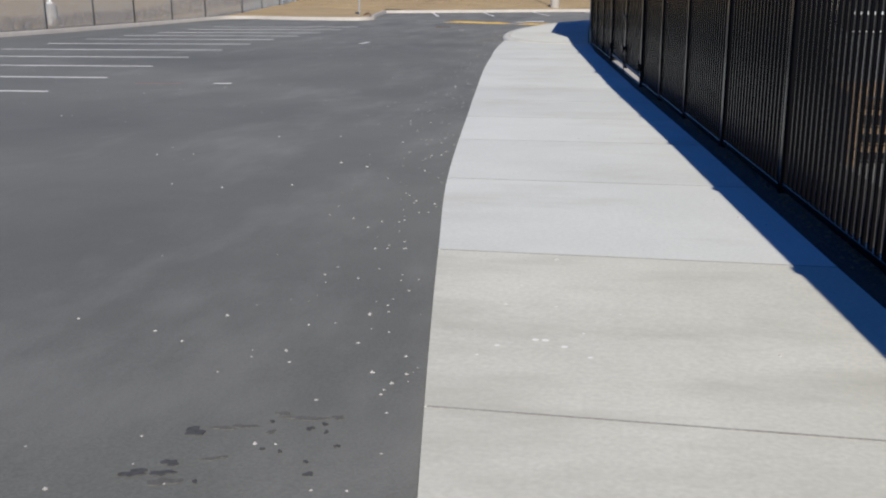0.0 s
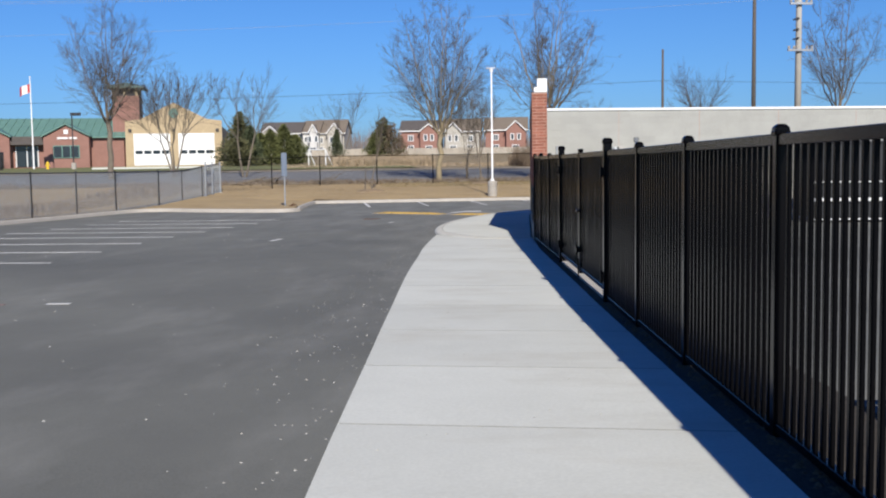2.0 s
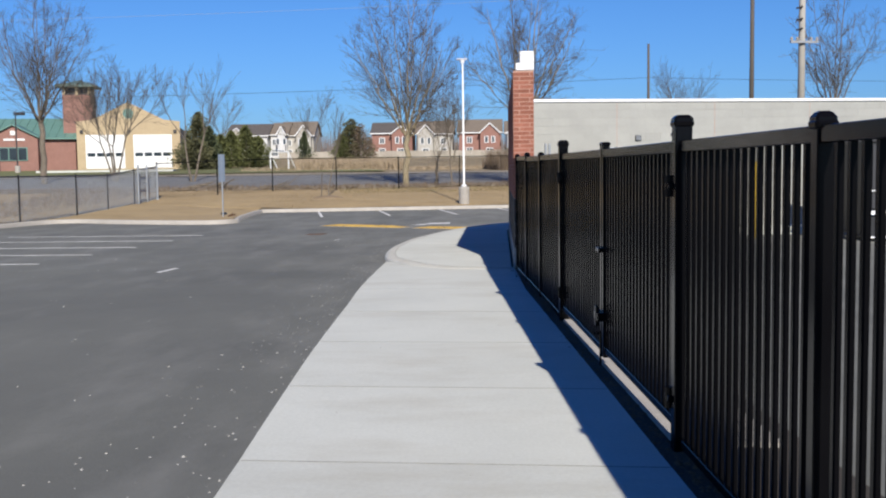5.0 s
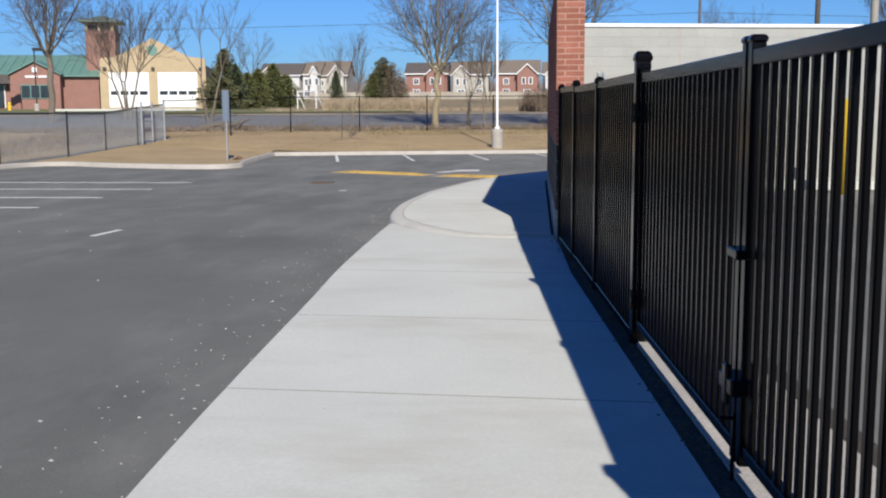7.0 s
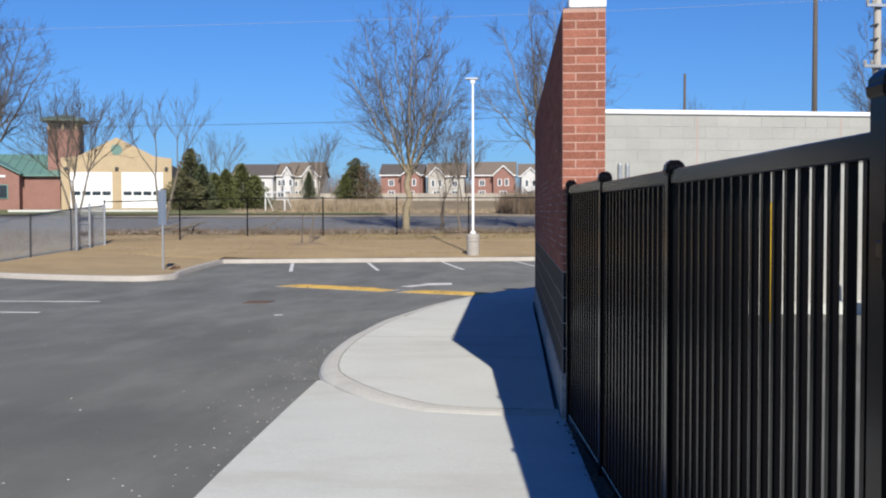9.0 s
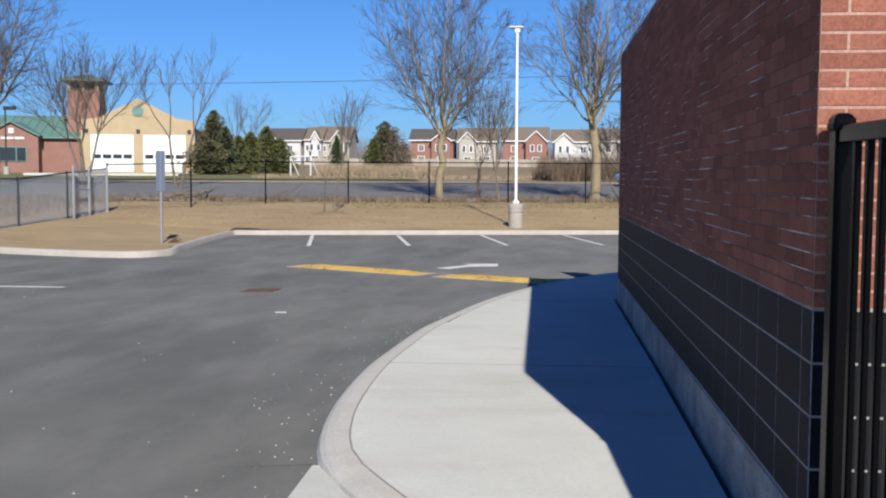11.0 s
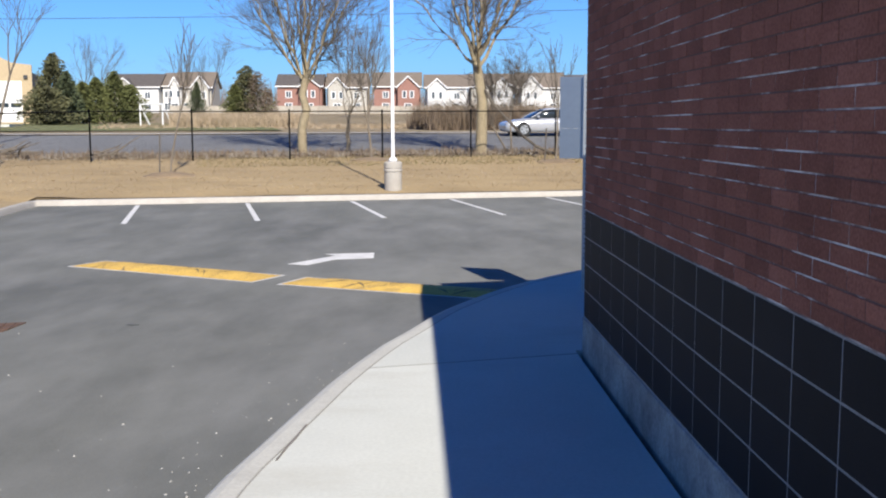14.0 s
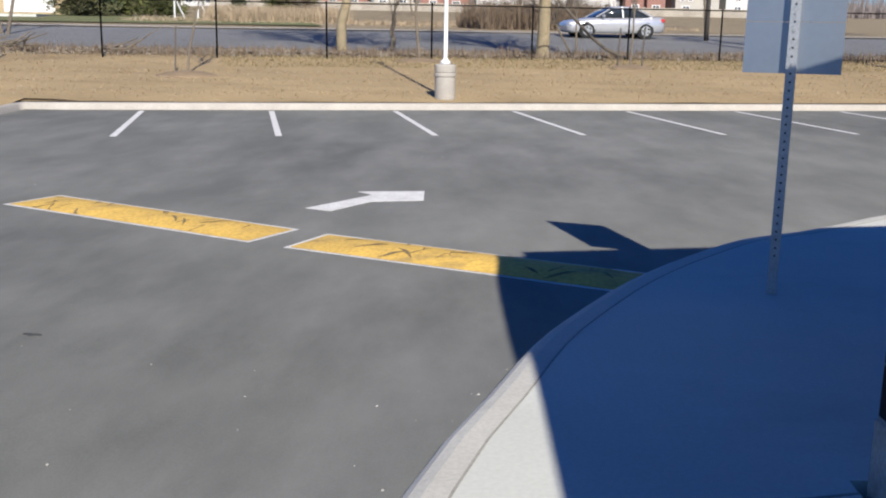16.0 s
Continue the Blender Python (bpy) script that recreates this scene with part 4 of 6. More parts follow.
part("lens", bm, M["glass"], lp)

# small bay sign
sp = thing("bay_sign", "small grey sign on a thin post in the grass", "sign", (-9.4, 35.8, 0.12))
bm = bmesh.new()
box(bm, -0.022, 0.022, -0.022, 0.022, -0.05, 2.3)
part("post", bm, M["galv"], sp)
bm = bmesh.new()
box(bm, -0.12, 0.12, -0.035, -0.03, 1.3, 2.32)
part("panel", bm, M["sign_back"], sp)
bm = bmesh.new()
box(bm, -0.006, 0.006, -0.040, -0.034, 1.28, 2.32)
part("rib", bm, M["galv"], sp)

cl = thing("dead_plant", "small dark dead plant lying by the bay sign", "plant", (-9.12, 35.85, 0.12))
rgp = random.Random(19)
for k in range(9):
    bm = bmesh.new()
    a = rgp.uniform(-0.5, 0.6)
    tube(bm, (-0.12, 0, 0.0), (rgp.uniform(0.05, 0.24), rgp.uniform(-0.1, 0.1), rgp.uniform(0.02, 0.16)), 0.022, 0.008, 5)
    part("stalk", bm, M["rust"], cl)


# ---- chain-link fences ----
def chain_mesh(name, a, b, z0f, h, mat, parent, pitch=0.10, wire=0.0025):
    """Diamond mesh of thin wires between two places."""
    a, b = Vector(a), Vector(b)
    L = (b - a).length
    t = (b - a) / L
    vs, fs = [], []
    nrm = Vector((-t.y, t.x)) * wire
    def seg(u0, z0, u1, z1):
        p, q = a + t * u0, a + t * u1
        k = len(vs)
        for c, zz in ((p, z0f(p.x, p.y) + z0), (q, z0f(q.x, q.y) + z1)):
            vs.extend([(c.x + nrm.x, c.y + nrm.y, zz), (c.x - nrm.x * 0.5, c.y - nrm.y * 0.5, zz + wire), (c.x - nrm.x * 0.5, c.y - nrm.y * 0.5, zz - wire)])
        fs.extend([(k, k + 1, k + 4, k + 3), (k + 1, k + 2, k + 5, k + 4), (k + 2, k, k + 3, k + 5)])
    n = int(L / pitch)
    for k in range(-int(h / pitch), n):
        for sgn in (1, -1):
            u0, u1 = k * pitch, k * pitch + h
            c0, c1 = max(0, u0), min(L, u1)
            if c1 <= c0:
                continue
            za, zb = (c0 - u0), (c1 - u0)
            if sgn < 0:
                za, zb = h - za, h - zb
            seg(c0, za, c1, zb)
    return mesh_of(name, vs, fs, mat, parent, "", "stuff")


def chain_fence(name, label, line, h, mat, mesh_mat, zf, post_r=0.03, pitch=0.12, wire=0.003, gap=3.0):
    f = thing(name, label, "fence", (0, 0, 0))
    for a, b in zip(line, line[1:]):
        A, B = Vector(a), Vector(b)
        k = max(1, round((B - A).length / gap))
        for i in range(k + 1):
            p = A + (B - A) * i / k
            bm = bmesh.new()
            z = zf(p.x, p.y)
            tube(bm, (0, 0, -0.1), (0, 0, h + 0.02), post_r, n=8)
            lathe(bm, [(post_r * 1.2, h + 0.0), (post_r * 1.2, h + 0.04), (post_r * 0.4, h + 0.075)], 8)
            o = part("post", bm, mat, f)
            o.matrix_basis = pose(p.x, p.y, z)
        for i in range(k):
            p, q = A + (B - A) * i / k, A + (B - A) * (i + 1) / k
            bm = bmesh.new()
            tube(bm, (p.x, p.y, zf(p.x, p.y) + h), (q.x, q.y, zf(q.x, q.y) + h), post_r * 0.7, n=6)
            part("top_rail", bm, mat, f)
        chain_mesh("mesh", a, b, lambda x, y: zf(x, y) + 0.04, h - 0.06, mesh_mat, f, pitch, wire)
    return f


END = (-15.6, 46.8)
chain_fence("chain_fence", "grey galvanised chain-link fence along the lot", [(-17.9, -14), (-17.3, 8), (-16.5, 27), (-15.65, 32.5), (-15.3, 36.5), END], 1.6, M["dark_metal"], M["chain_wire"], lambda x, y: max(0.11 + slope(y), land(x, y)), 0.032, 0.065, 0.0052)
chain_fence("chain_fence", "black chain-link fence on the grassy bank", [END, street(-0.5, 10.5), street(40, 12)], 1.75, M["black_paint"], M["black_paint"], land, 0.03, 0.11, 0.0019, 3.45)

# light metal gate at the end of the grey fence
gt = thing("small_gate", "galvanised chain-link gate at the fence end", "gate", (END[0] + 0.22, END[1] - 3.2, land(END[0], END[1] - 1.5)), turn=2)
for y in (0, 1.3, 2.9):
    bm = bmesh.new()
    tube(bm, (0, y, -0.1), (0, y, 1.75), 0.045, n=10)
    part("gate_post", bm, M["galv"], gt)
for z in (0.15, 0.95, 1.55):
    bm = bmesh.new()
    tube(bm, (0, 0.06, z), (0, 1.24, z), 0.022, n=8)
    part("rail", bm, M["galv"], gt)
bm = bmesh.new()
lathe(bm, [(0.16, -0.05), (0.16, 0.08), (0.1, 0.1)], 12, (0, 2.9))
part("footing", bm, M["white_metal"], gt, "pale concrete footing")


# ---- trees ----
def bare_tree(name, label, at, height, spread, seed, mat, stems=1, trunk_r=0.2, fork=0.25, levels=5, fan=3, lean=(0, 0), up=0.25, twig=0.011):
    """A leafless tree: a tapered trunk with limbs that branch into twigs."""
    rg = random.Random(seed)
    t = thing(name, label, "tree", (at[0], at[1], land(*at) - 0.05))
    sets = {"trunk": ([], []), "crown": ([], [])}

    def seg(key, p, q, r0, r1, n):
        vs, fs = sets[key]
        d = (q - p).normalized()
        u = d.orthogonal().normalized()
        w = d.cross(u)
        k = len(vs)
        for c, r in ((p, r0), (q, r1)):
            vs.extend([tuple(c + (u * math.cos(i * math.tau / n) + w * math.sin(i * math.tau / n)) * r) for i in range(n)])
        fs.extend([(k + i, k + (i + 1) % n, k + n + (i + 1) % n, k + n + i) for i in range(n)])

    share = (fork, 0.36, 0.24, 0.15, 0.09, 0.05)

    def grow(p, d, r, lev):
        key = "trunk" if lev == 0 else "crown"
        n = 9 if lev == 0 else 6 if lev == 1 else 4 if lev == 2 else 3
        k = 5 if lev < 2 else 4 if lev < 3 else 3 if lev < 4 else 2
        L = height * share[lev] * rg.uniform(0.75, 1.15)
        end = 0.62 if lev < 2 else 0.45
        pts = []
        dd = d.copy()
        bend = 0.05 if lev == 0 else 0.09 if lev < 3 else 0.15
        for i in range(k):
            dd = (dd + Vector((rg.gauss(0, bend), rg.gauss(0, bend), rg.gauss(0.0, bend) + (up * 0.25 if lev else 0)))).normalized()
            p2 = p + dd * L / k
            ra, rb = (max(twig, r * (1 - (1 - end) * q / k)) for q in (i, i + 1))
            seg(key, p, p2, ra, rb, n)
            p = p2
            pts.append((p, dd.copy(), rb))
        if lev >= levels:
            return
        kids = (fan + 1, fan + 2, fan + 2, fan + 1, fan)[min(lev, 4)] - (rg.random() < 0.4)
        for c in range(kids):
            if c == 0:
                q, qd, qr = pts[-1]
            elif lev == 0:
                q, qd, qr = pts[-1 if c < 3 else -2]
            else:
                q, qd, qr = pts[rg.randint(0, k - 1)]
            side = qd.orthogonal().normalized()
            side.rotate(Matrix.Rotation(c * 2.4 + rg.uniform(-0.6, 0.6), 3, qd))
            ang = rg.uniform(0.40, 0.85) * spread if c else rg.uniform(0.05, 0.3)
            nd = (qd * math.cos(ang) + side * math.sin(ang)).normalized()
            if nd.z < -0.05:
                nd.z = 0.05
            grow(q, nd, qr * (rg.uniform(0.85, 0.98) if c == 0 else rg.uniform(0.58, 0.82)), lev + 1)

    for s in range(stems):
        a = s * math.tau / max(1, stems) + rg.random()
        tilt = 0.0 if stems == 1 else 0.22
        d = Vector((math.cos(a) * tilt + lean[0], math.sin(a) * tilt + lean[1], 1)).normalized()
        grow(Vector((math.cos(a) * 0.12 * (stems > 1), math.sin(a) * 0.12 * (stems > 1), 0)), d, trunk_r, 0)
    tops = max([v[2] for v in sets["crown"][0]] or [1])
    f = height / tops
    for key, mt in (("trunk", mat), ("crown", M["twigs"])):
        vs, fs = sets[key]
        vs = [(v[0] * min(1.3, f), v[1] * min(1.3, f), v[2] * f) for v in vs]
        mesh_of(key, vs, fs, mt, t, "bare branches and twigs" if key == "crown" else "", smooth=True)
    return t


def vase_tree(name, label, at, height, width, seed, mat, trunk_r=0.22, fork=0.24, limbs=9, sides=11, twig=0.0065, low=0.50):
    """A tall leafless tree: limbs that rise from one fork and fill a rounded crown, with side branches, twigs and spurs."""
    rg = random.Random(seed)
    t = thing(name, label, "tree", (at[0], at[1], land(*at) - 0.05))
    sets = {"trunk": ([], []), "crown": ([], [])}

    def run(key, pts, r0, r1, n):
        vs, fs = sets[key]
        k0 = len(vs)
        for i, p in enumerate(pts):
            d = (pts[min(i + 1, len(pts) - 1)] - pts[max(i - 1, 0)]).normalized()
            u = d.orthogonal().normalized()
            w = d.cross(u)
            r = r0 + (r1 - r0) * (i / (len(pts) - 1)) ** 0.75
            vs.extend([tuple(p + (u * math.cos(q * math.tau / n) + w * math.sin(q * math.tau / n)) * r) for q in range(n)])
        for i in range(len(pts) - 1):
            k = k0 + i * n
            fs.extend([(k + q, k + (q + 1) % n, k + n + (q + 1) % n, k + n + q) for q in range(n)])

    def shoot(p, d, L, k, bend, lift):
        pts = [p]
        for _ in range(k):
            d = (d + Vector((rg.gauss(0, bend), rg.gauss(0, bend), rg.gauss(0, bend) + lift))).normalized()
            pts.append(pts[-1] + d * L / k)
        return pts

    def turned(d, ang):
        side = d.orthogonal().normalized()
        side.rotate(Matrix.Rotation(rg.uniform(0, math.tau), 3, d))
        return (d * math.cos(ang) + side * math.sin(ang)).normalized()

    fz = height * fork
    trunk = [Vector((rg.gauss(0, 0.03) * k, rg.gauss(0, 0.03) * k, -0.1 + (fz * 1.08 + 0.1) * k / 5)) for k in range(6)]
    run("trunk", [trunk[0], *trunk[1:]], trunk_r * 1.0, trunk_r * 0.72, 10)
    for i in range(limbs):
        az = i * 2.4 + rg.uniform(-0.35, 0.35)
        rho = min(1.0, math.sqrt((i + 0.35) / limbs) * rg.uniform(0.85, 1.08))
        p0 = trunk[-1].lerp(trunk[-2], rg.uniform(0, 1.0) * (0.3 + 0.7 * rho))
        out = Vector((math.cos(az), math.sin(az), 0))
        end = out * (rho * width / 2) + Vector((0, 0, fz + (height - fz) * (1 - low * rho ** 2.2) * rg.uniform(0.93, 1.0)))
        L = (end - p0).length
        ctl = p0 + out * (rho * width * 0.24) + Vector((0, 0, (end.z - p0.z) * rg.uniform(0.30, 0.42)))
        pts = []
        for k in range(11):
            f = k / 10
            q = p0 * (1 - f) ** 2 + ctl * (2 * f * (1 - f)) + end * f * f
            pts.append(q + Vector((rg.gauss(0, 0.05), rg.gauss(0, 0.05), rg.gauss(0, 0.03))) * (0 < k) * (k < 10))
        r0 = trunk_r * rg.uniform(0.24, 0.40)
        sets[i] = ([], [])
        run(i, pts, r0, twig * 1.5, 6)
        for c in range(sides):
            f = 0.16 + 0.80 * (c + rg.random()) / sides
            k = min(9, int(f * 10))
            q = pts[k].lerp(pts[k + 1], f * 10 - k)
            d = (pts[k + 1] - pts[k]).normalized()
            r = max(twig * 1.4, (r0 + (twig - r0) * f) * rg.uniform(0.35, 0.6))
            br = shoot(q, turned(d, rg.uniform(0.5, 1.05)), L * (0.13 + 0.28 * (1 - f)) * rg.uniform(0.6, 1.3), 5, 0.10, 0.045)
            run("crown", br, r, twig, 4)
            bl = (br[-1] - br[0]).length
            for _ in range(8):
                g = rg.randint(1, 5)
                tw = shoot(br[g], turned((br[g] - br[g - 1]).normalized(), rg.uniform(0.35, 0.8)), bl * rg.uniform(0.22, 0.5) + 0.1, 3, 0.14, 0.09)
                run("crown", tw, twig * 1.15, twig * 0.8, 3)
                for _ in range(3):
                    g2 = rg.randint(1, 3)
                    sp = shoot(tw[g2], turned((tw[g2] - tw[g2 - 1]).normalized(), rg.uniform(0.3, 0.8)), rg.uniform(0.15, 0.45), 1, 0.1, 0.1)
                    run("crown", sp, twig * 0.85, twig * 0.6, 3)
    mesh_of("trunk", *sets["trunk"], mat, t, smooth=True)
    for i in range(limbs):
        mesh_of("limb", *sets[i], mat, t, smooth=True)
    mesh_of("crown", *sets["crown"], M["twigs"], t, "bare branches and twigs", smooth=True)
    return t


BARE = "tall leafless tree with spreading limbs behind the fence"
vase_tree("tree", BARE, (-4.4, 57.0), 11.7, 7.6, 3, M["bark_sun"], 0.20, 0.24, 13, 15, low=0.52)
vase_tree("tree", BARE, (2.6, 57.2), 11.9, 7.8, 8, M["bark_sun"], 0.25, 0.29, 11, 15, low=0.55)
vase_tree("tree", "tall leafless tree across the street from the lot", (-27.1, 60), 12.6, 8.2, 14, M["bark"], 0.22, 0.30, 11, 14, low=0.55)
bare_tree("tree", "small leafless tree with several slim stems", (-23.4, 62), 8.2, 0.7, 21, M["bark"], 4, 0.09, 0.45, 4, 3, up=0.3)
bare_tree("tree", "small leafless forked tree by the street", (-18.4, 62), 8.0, 0.6, 25, M["bark"], 2, 0.10, 0.45, 4, 2, up=0.3)
vase_tree("tree", "leafless tree beyond the block wall", (27, 80), 14.6, 8.4, 31, M["bark"], 0.24, 0.28, 8, 12, twig=0.009)
bare_tree("tree", "distant leafless tree beyond the street", (20.6, 110), 11.5, 0.8, 37, M["bark"], 2, 0.15, 0.36, 4, 3)
vase_tree("tree", "distant leafless tree beyond the street", (7.6, 90), 6.4, 5.4, 39, M["bark"], 0.12, 0.22, 6, 8)
bare_tree("tree", "distant leafless tree by the houses", (-6, 150), 12, 0.7, 41, M["bark"], 2, 0.15, 0.4, 4, 3)
bare_tree("tree", "distant leafless tree by the houses", (-34, 190), 14, 0.7, 43, M["bark"], 2, 0.15, 0.4, 4, 3)
bare_tree("tree", "distant leafless tree by the houses", (-47, 170), 12, 0.7, 44, M["bark"], 2, 0.15, 0.4, 4, 3)
bare_tree("tree", "leafless tree beside the fire hall", (-60, 92), 14, 0.8, 47, M["bark"], 2, 0.2, 0.38, 5, 3)
bare_tree("sapling", "thin staked sapling planted on the grassy bank", (-7.35, 47.4), 4.8, 0.35, 51, M["bark"], 1, 0.045, 0.55, 3, 3, up=0.5, twig=0.009)
bare_tree("sapling", "thin dark sapling planted on the grassy bank", (-1.55, 53.3), 5.4, 0.3, 53, M["bark"], 1, 0.065, 0.6, 3, 3, up=0.5, twig=0.008)
bare_tree("sapling", "thin staked sapling planted on the grassy bank", (5.0, 53.0), 4.6, 0.35, 57, M["bark"], 1, 0.045, 0.55, 3, 3, up=0.5, twig=0.009)
vase_tree("tree", "small bare tree leaning beside the big tree", (-2.7, 57.8), 6.6, 3.0, 59, M["bark"], 0.10, 0.20, 4, 8)
bare_tree("tree", "small bare tree behind the fence", (3.9, 58.6), 4.5, 0.9, 61, M["bark"], 2, 0.06, 0.45, 4, 3, lean=(-0.3, 0))
for x, y in ((-7.35, 47.4), (-1.55, 53.3), (5.0, 53.0)):
    md = thing("dirt_mound", "low mound of brown soil round a sapling", "mound", (x, y, land(x, y) - 0.02))
    bm = bmesh.new()
    lathe(bm, [(1.0, 0.0), (0.8, 0.07), (0.5, 0.13), (0.2, 0.17), (0.03, 0.18)], 18)
    rgm = random.Random(int(x * 10))
    for vv in bm.verts:
        vv.co.x *= rgm.uniform(0.85, 1.12)
        vv.co.y *= rgm.uniform(0.85, 1.12)
    part("soil_mound", bm, M["mound"], md, smooth=True)
for x, y in ((4.6, 52.9), (5.35, 52.9), (-7.7, 47.5)):
    st = thing("stake", "thin wooden stake beside a sapling", "stake", (x, y, land(x, y)))
    bm = bmesh.new()
    tube(bm, (0, 0, -0.1), (0.05, 0, 1.25), 0.025, n=6)
    part("rod", bm, M["wood_pole"], st)


def conifer(name, label, at, h, r, seed, mat, dense=1500, shape=1.0, wide=0.38):
    """Trunk and a crown of many small needle sprays with a ragged outline."""
    rg = random.Random(seed)
    t = thing(name, label, "tree", (at[0], at[1], land(*at)))
    bm = bmesh.new()
    tube(bm, (0, 0, -0.1), (0, 0, h * 0.9), 0.12, 0.02, 7)
    part("trunk", bm, M["bark"], t)
    vs, fs = [], []
    lob = [rg.uniform(0.35, 1.45) for _ in range(16)]
    tops = [(rg.uniform(-0.25, 0.25) * r, rg.uniform(-0.25, 0.25) * r, rg.uniform(0.8, 1.0)) for _ in range(3)]
    for i in range(dense):
        u = rg.random() ** 0.8
        cx, cy, ch = tops[i % 3]
        z = h * ch * (0.05 + 0.95 * u)
        prof = (1 - u) ** shape * min(1, 0.45 + u * 3.0)
        az = rg.uniform(0, math.tau)
        tier = 0.82 + 0.18 * math.sin(u * h * 4 + lob[int(az * 2.5) % 16] * 9)
        rr = r * (prof * lob[(int(az * 2.5) + int(u * 5) * 3) % 16] * tier + 0.03) * math.sqrt(rg.uniform(0.05, 1.4))
        p = Vector((math.cos(az) * rr + cx * (1 - u), math.sin(az) * rr + cy * (1 - u), z - 0.12 * rr))
        L = rg.uniform(0.08, 0.21) * (0.5 + r / 3)
        d = Vector((math.cos(az) + rg.gauss(0, .4), math.sin(az) + rg.gauss(0, .4), rg.uniform(-0.5, 0.5))).normalized() * L
        w = d.cross(Vector((rg.gauss(0, 1), rg.gauss(0, 1), rg.gauss(0, 1)))).normalized() * L * wide
        k = len(vs)
        vs += [tuple(p - d * 0.4), tuple(p + w), tuple(p + d), tuple(p - w)]
        fs.append((k, k + 1, k + 2, k + 3))
    mesh_of("crown", vs, fs, mat, t, "ragged evergreen foliage")
    return t


def far_x(px, d):
    """x at d metres to the north of (0, 17.3) for a bearing given in thousandths."""
    return -0.05 + d * px


# clump of evergreens between the fire hall and the houses
for i, (b, d, h, r, m, sh) in enumerate(((-0.345, 93, 6.4, 2.6, "pine", 0.7), (-0.352, 88, 3.8, 2.4, "pine", 0.4), (-0.333, 92, 5.0, 2.1, "conifer", 0.8), (-0.318, 95, 4.4, 1.7, "cedar", 0.6),
                                        (-0.305, 96, 4.7, 1.7, "cedar", 0.6), (-0.287, 97, 5.0, 2.0, "cedar", 0.55), (-0.272, 98, 4.2, 1.6, "cedar", 0.6),
                                        (-0.160, 105, 6.1, 2.3, "pine", 0.5), (-0.172, 104, 4.2, 1.6, "cedar", 0.6), (-0.150, 104, 5.2, 2.0, "shrub", 0.5), (-0.208, 150, 5.0, 1.5, "conifer", 0.9), (-0.140, 106, 3.6, 1.6, "shrub", 0.5))):
    label = {"pine": "ragged olive brown evergreen in winter", "conifer": "dark green spruce with a ragged outline", "cedar": "olive green cedar with dense foliage", "shrub": "brown leafless bushy shrub"}[m]
    conifer("evergreen" if m != "shrub" else "shrub", label, (far_x(b, d), 17.3 + d), h, r, 100 + i, M[m], 2600 if m == "shrub" else 5500, sh, 0.16 if m == "shrub" else 0.38)


# ---- houses across the street ----
def gable(bm, x0, x1, y0, y1, z0, z1, over=0.3, axis='x', thick=0.15):
    """Two roof slopes with the ridge along axis."""
    x0, x1, y0, y1 = x0 - over, x1 + over, y0 - over, y1 + over
    if axis == 'x':
        m = (y0 + y1) / 2
        q = [((x0, y0, z0), (x1, y0, z0), (x1, m, z1), (x0, m, z1)), ((x0, m, z1), (x1, m, z1), (x1, y1, z0), (x0, y1, z0))]
    else:
        m = (x0 + x1) / 2
        q = [((x0, y0, z0), (m, y0, z1), (m, y1, z1), (x0, y1, z0)), ((m, y0, z1), (x1, y0, z0), (x1, y1, z0), (m, y1, z1))]
    for f in q:
        a = [bm.verts.new(c) for c in f]
        b = [bm.verts.new((c[0], c[1], c[2] + thick)) for c in f]
        bm.faces.new(a[::-1])
        bm.faces.new(b)
        for k in range(4):
            bm.faces.new((a[k], a[(k + 1) % 4], b[(k + 1) % 4], b[k]))
    return bm


def pent(bm, x0, x1, y, z0, z1, zp, t=0.12):
    """A gable-end wall facing south."""
    pts = [(x0, z0), (x1, z0), (x1, z1), ((x0 + x1) / 2, zp), (x0, z1)]
    a = [bm.verts.new((x, y, z)) for x, z in pts]
    b = [bm.verts.new((x, y + t, z)) for x, z in pts]
    bm.faces.new(a)
    bm.faces.new(b[::-1])
    for k in range(5):
        bm.faces.new((a[k], b[k], b[(k + 1) % 5], a[(k + 1) % 5]))
    bmesh.ops.recalc_face_normals(bm, faces=bm.faces)
    return bm


def window(parent, x, z, w, h, y, mat_frame="white_metal"):
    bm = bmesh.new()
    box(bm, x - w / 2 - 0.10, x + w / 2 + 0.10, y - 0.08, y + 0.02, z - 0.10, z + h + 0.10)
    f = part("window", bm, M[mat_frame], parent)
    n = 2 if w > 0.9 else 1
    for i in range(n):
        bm = bmesh.new()
        box(bm, x - w / 2 + i * w / n + 0.04, x - w / 2 + (i + 1) * w / n - 0.04, y - 0.095, y - 0.07, z, z + h)
        part("pane", bm, M["far_glass"], f)


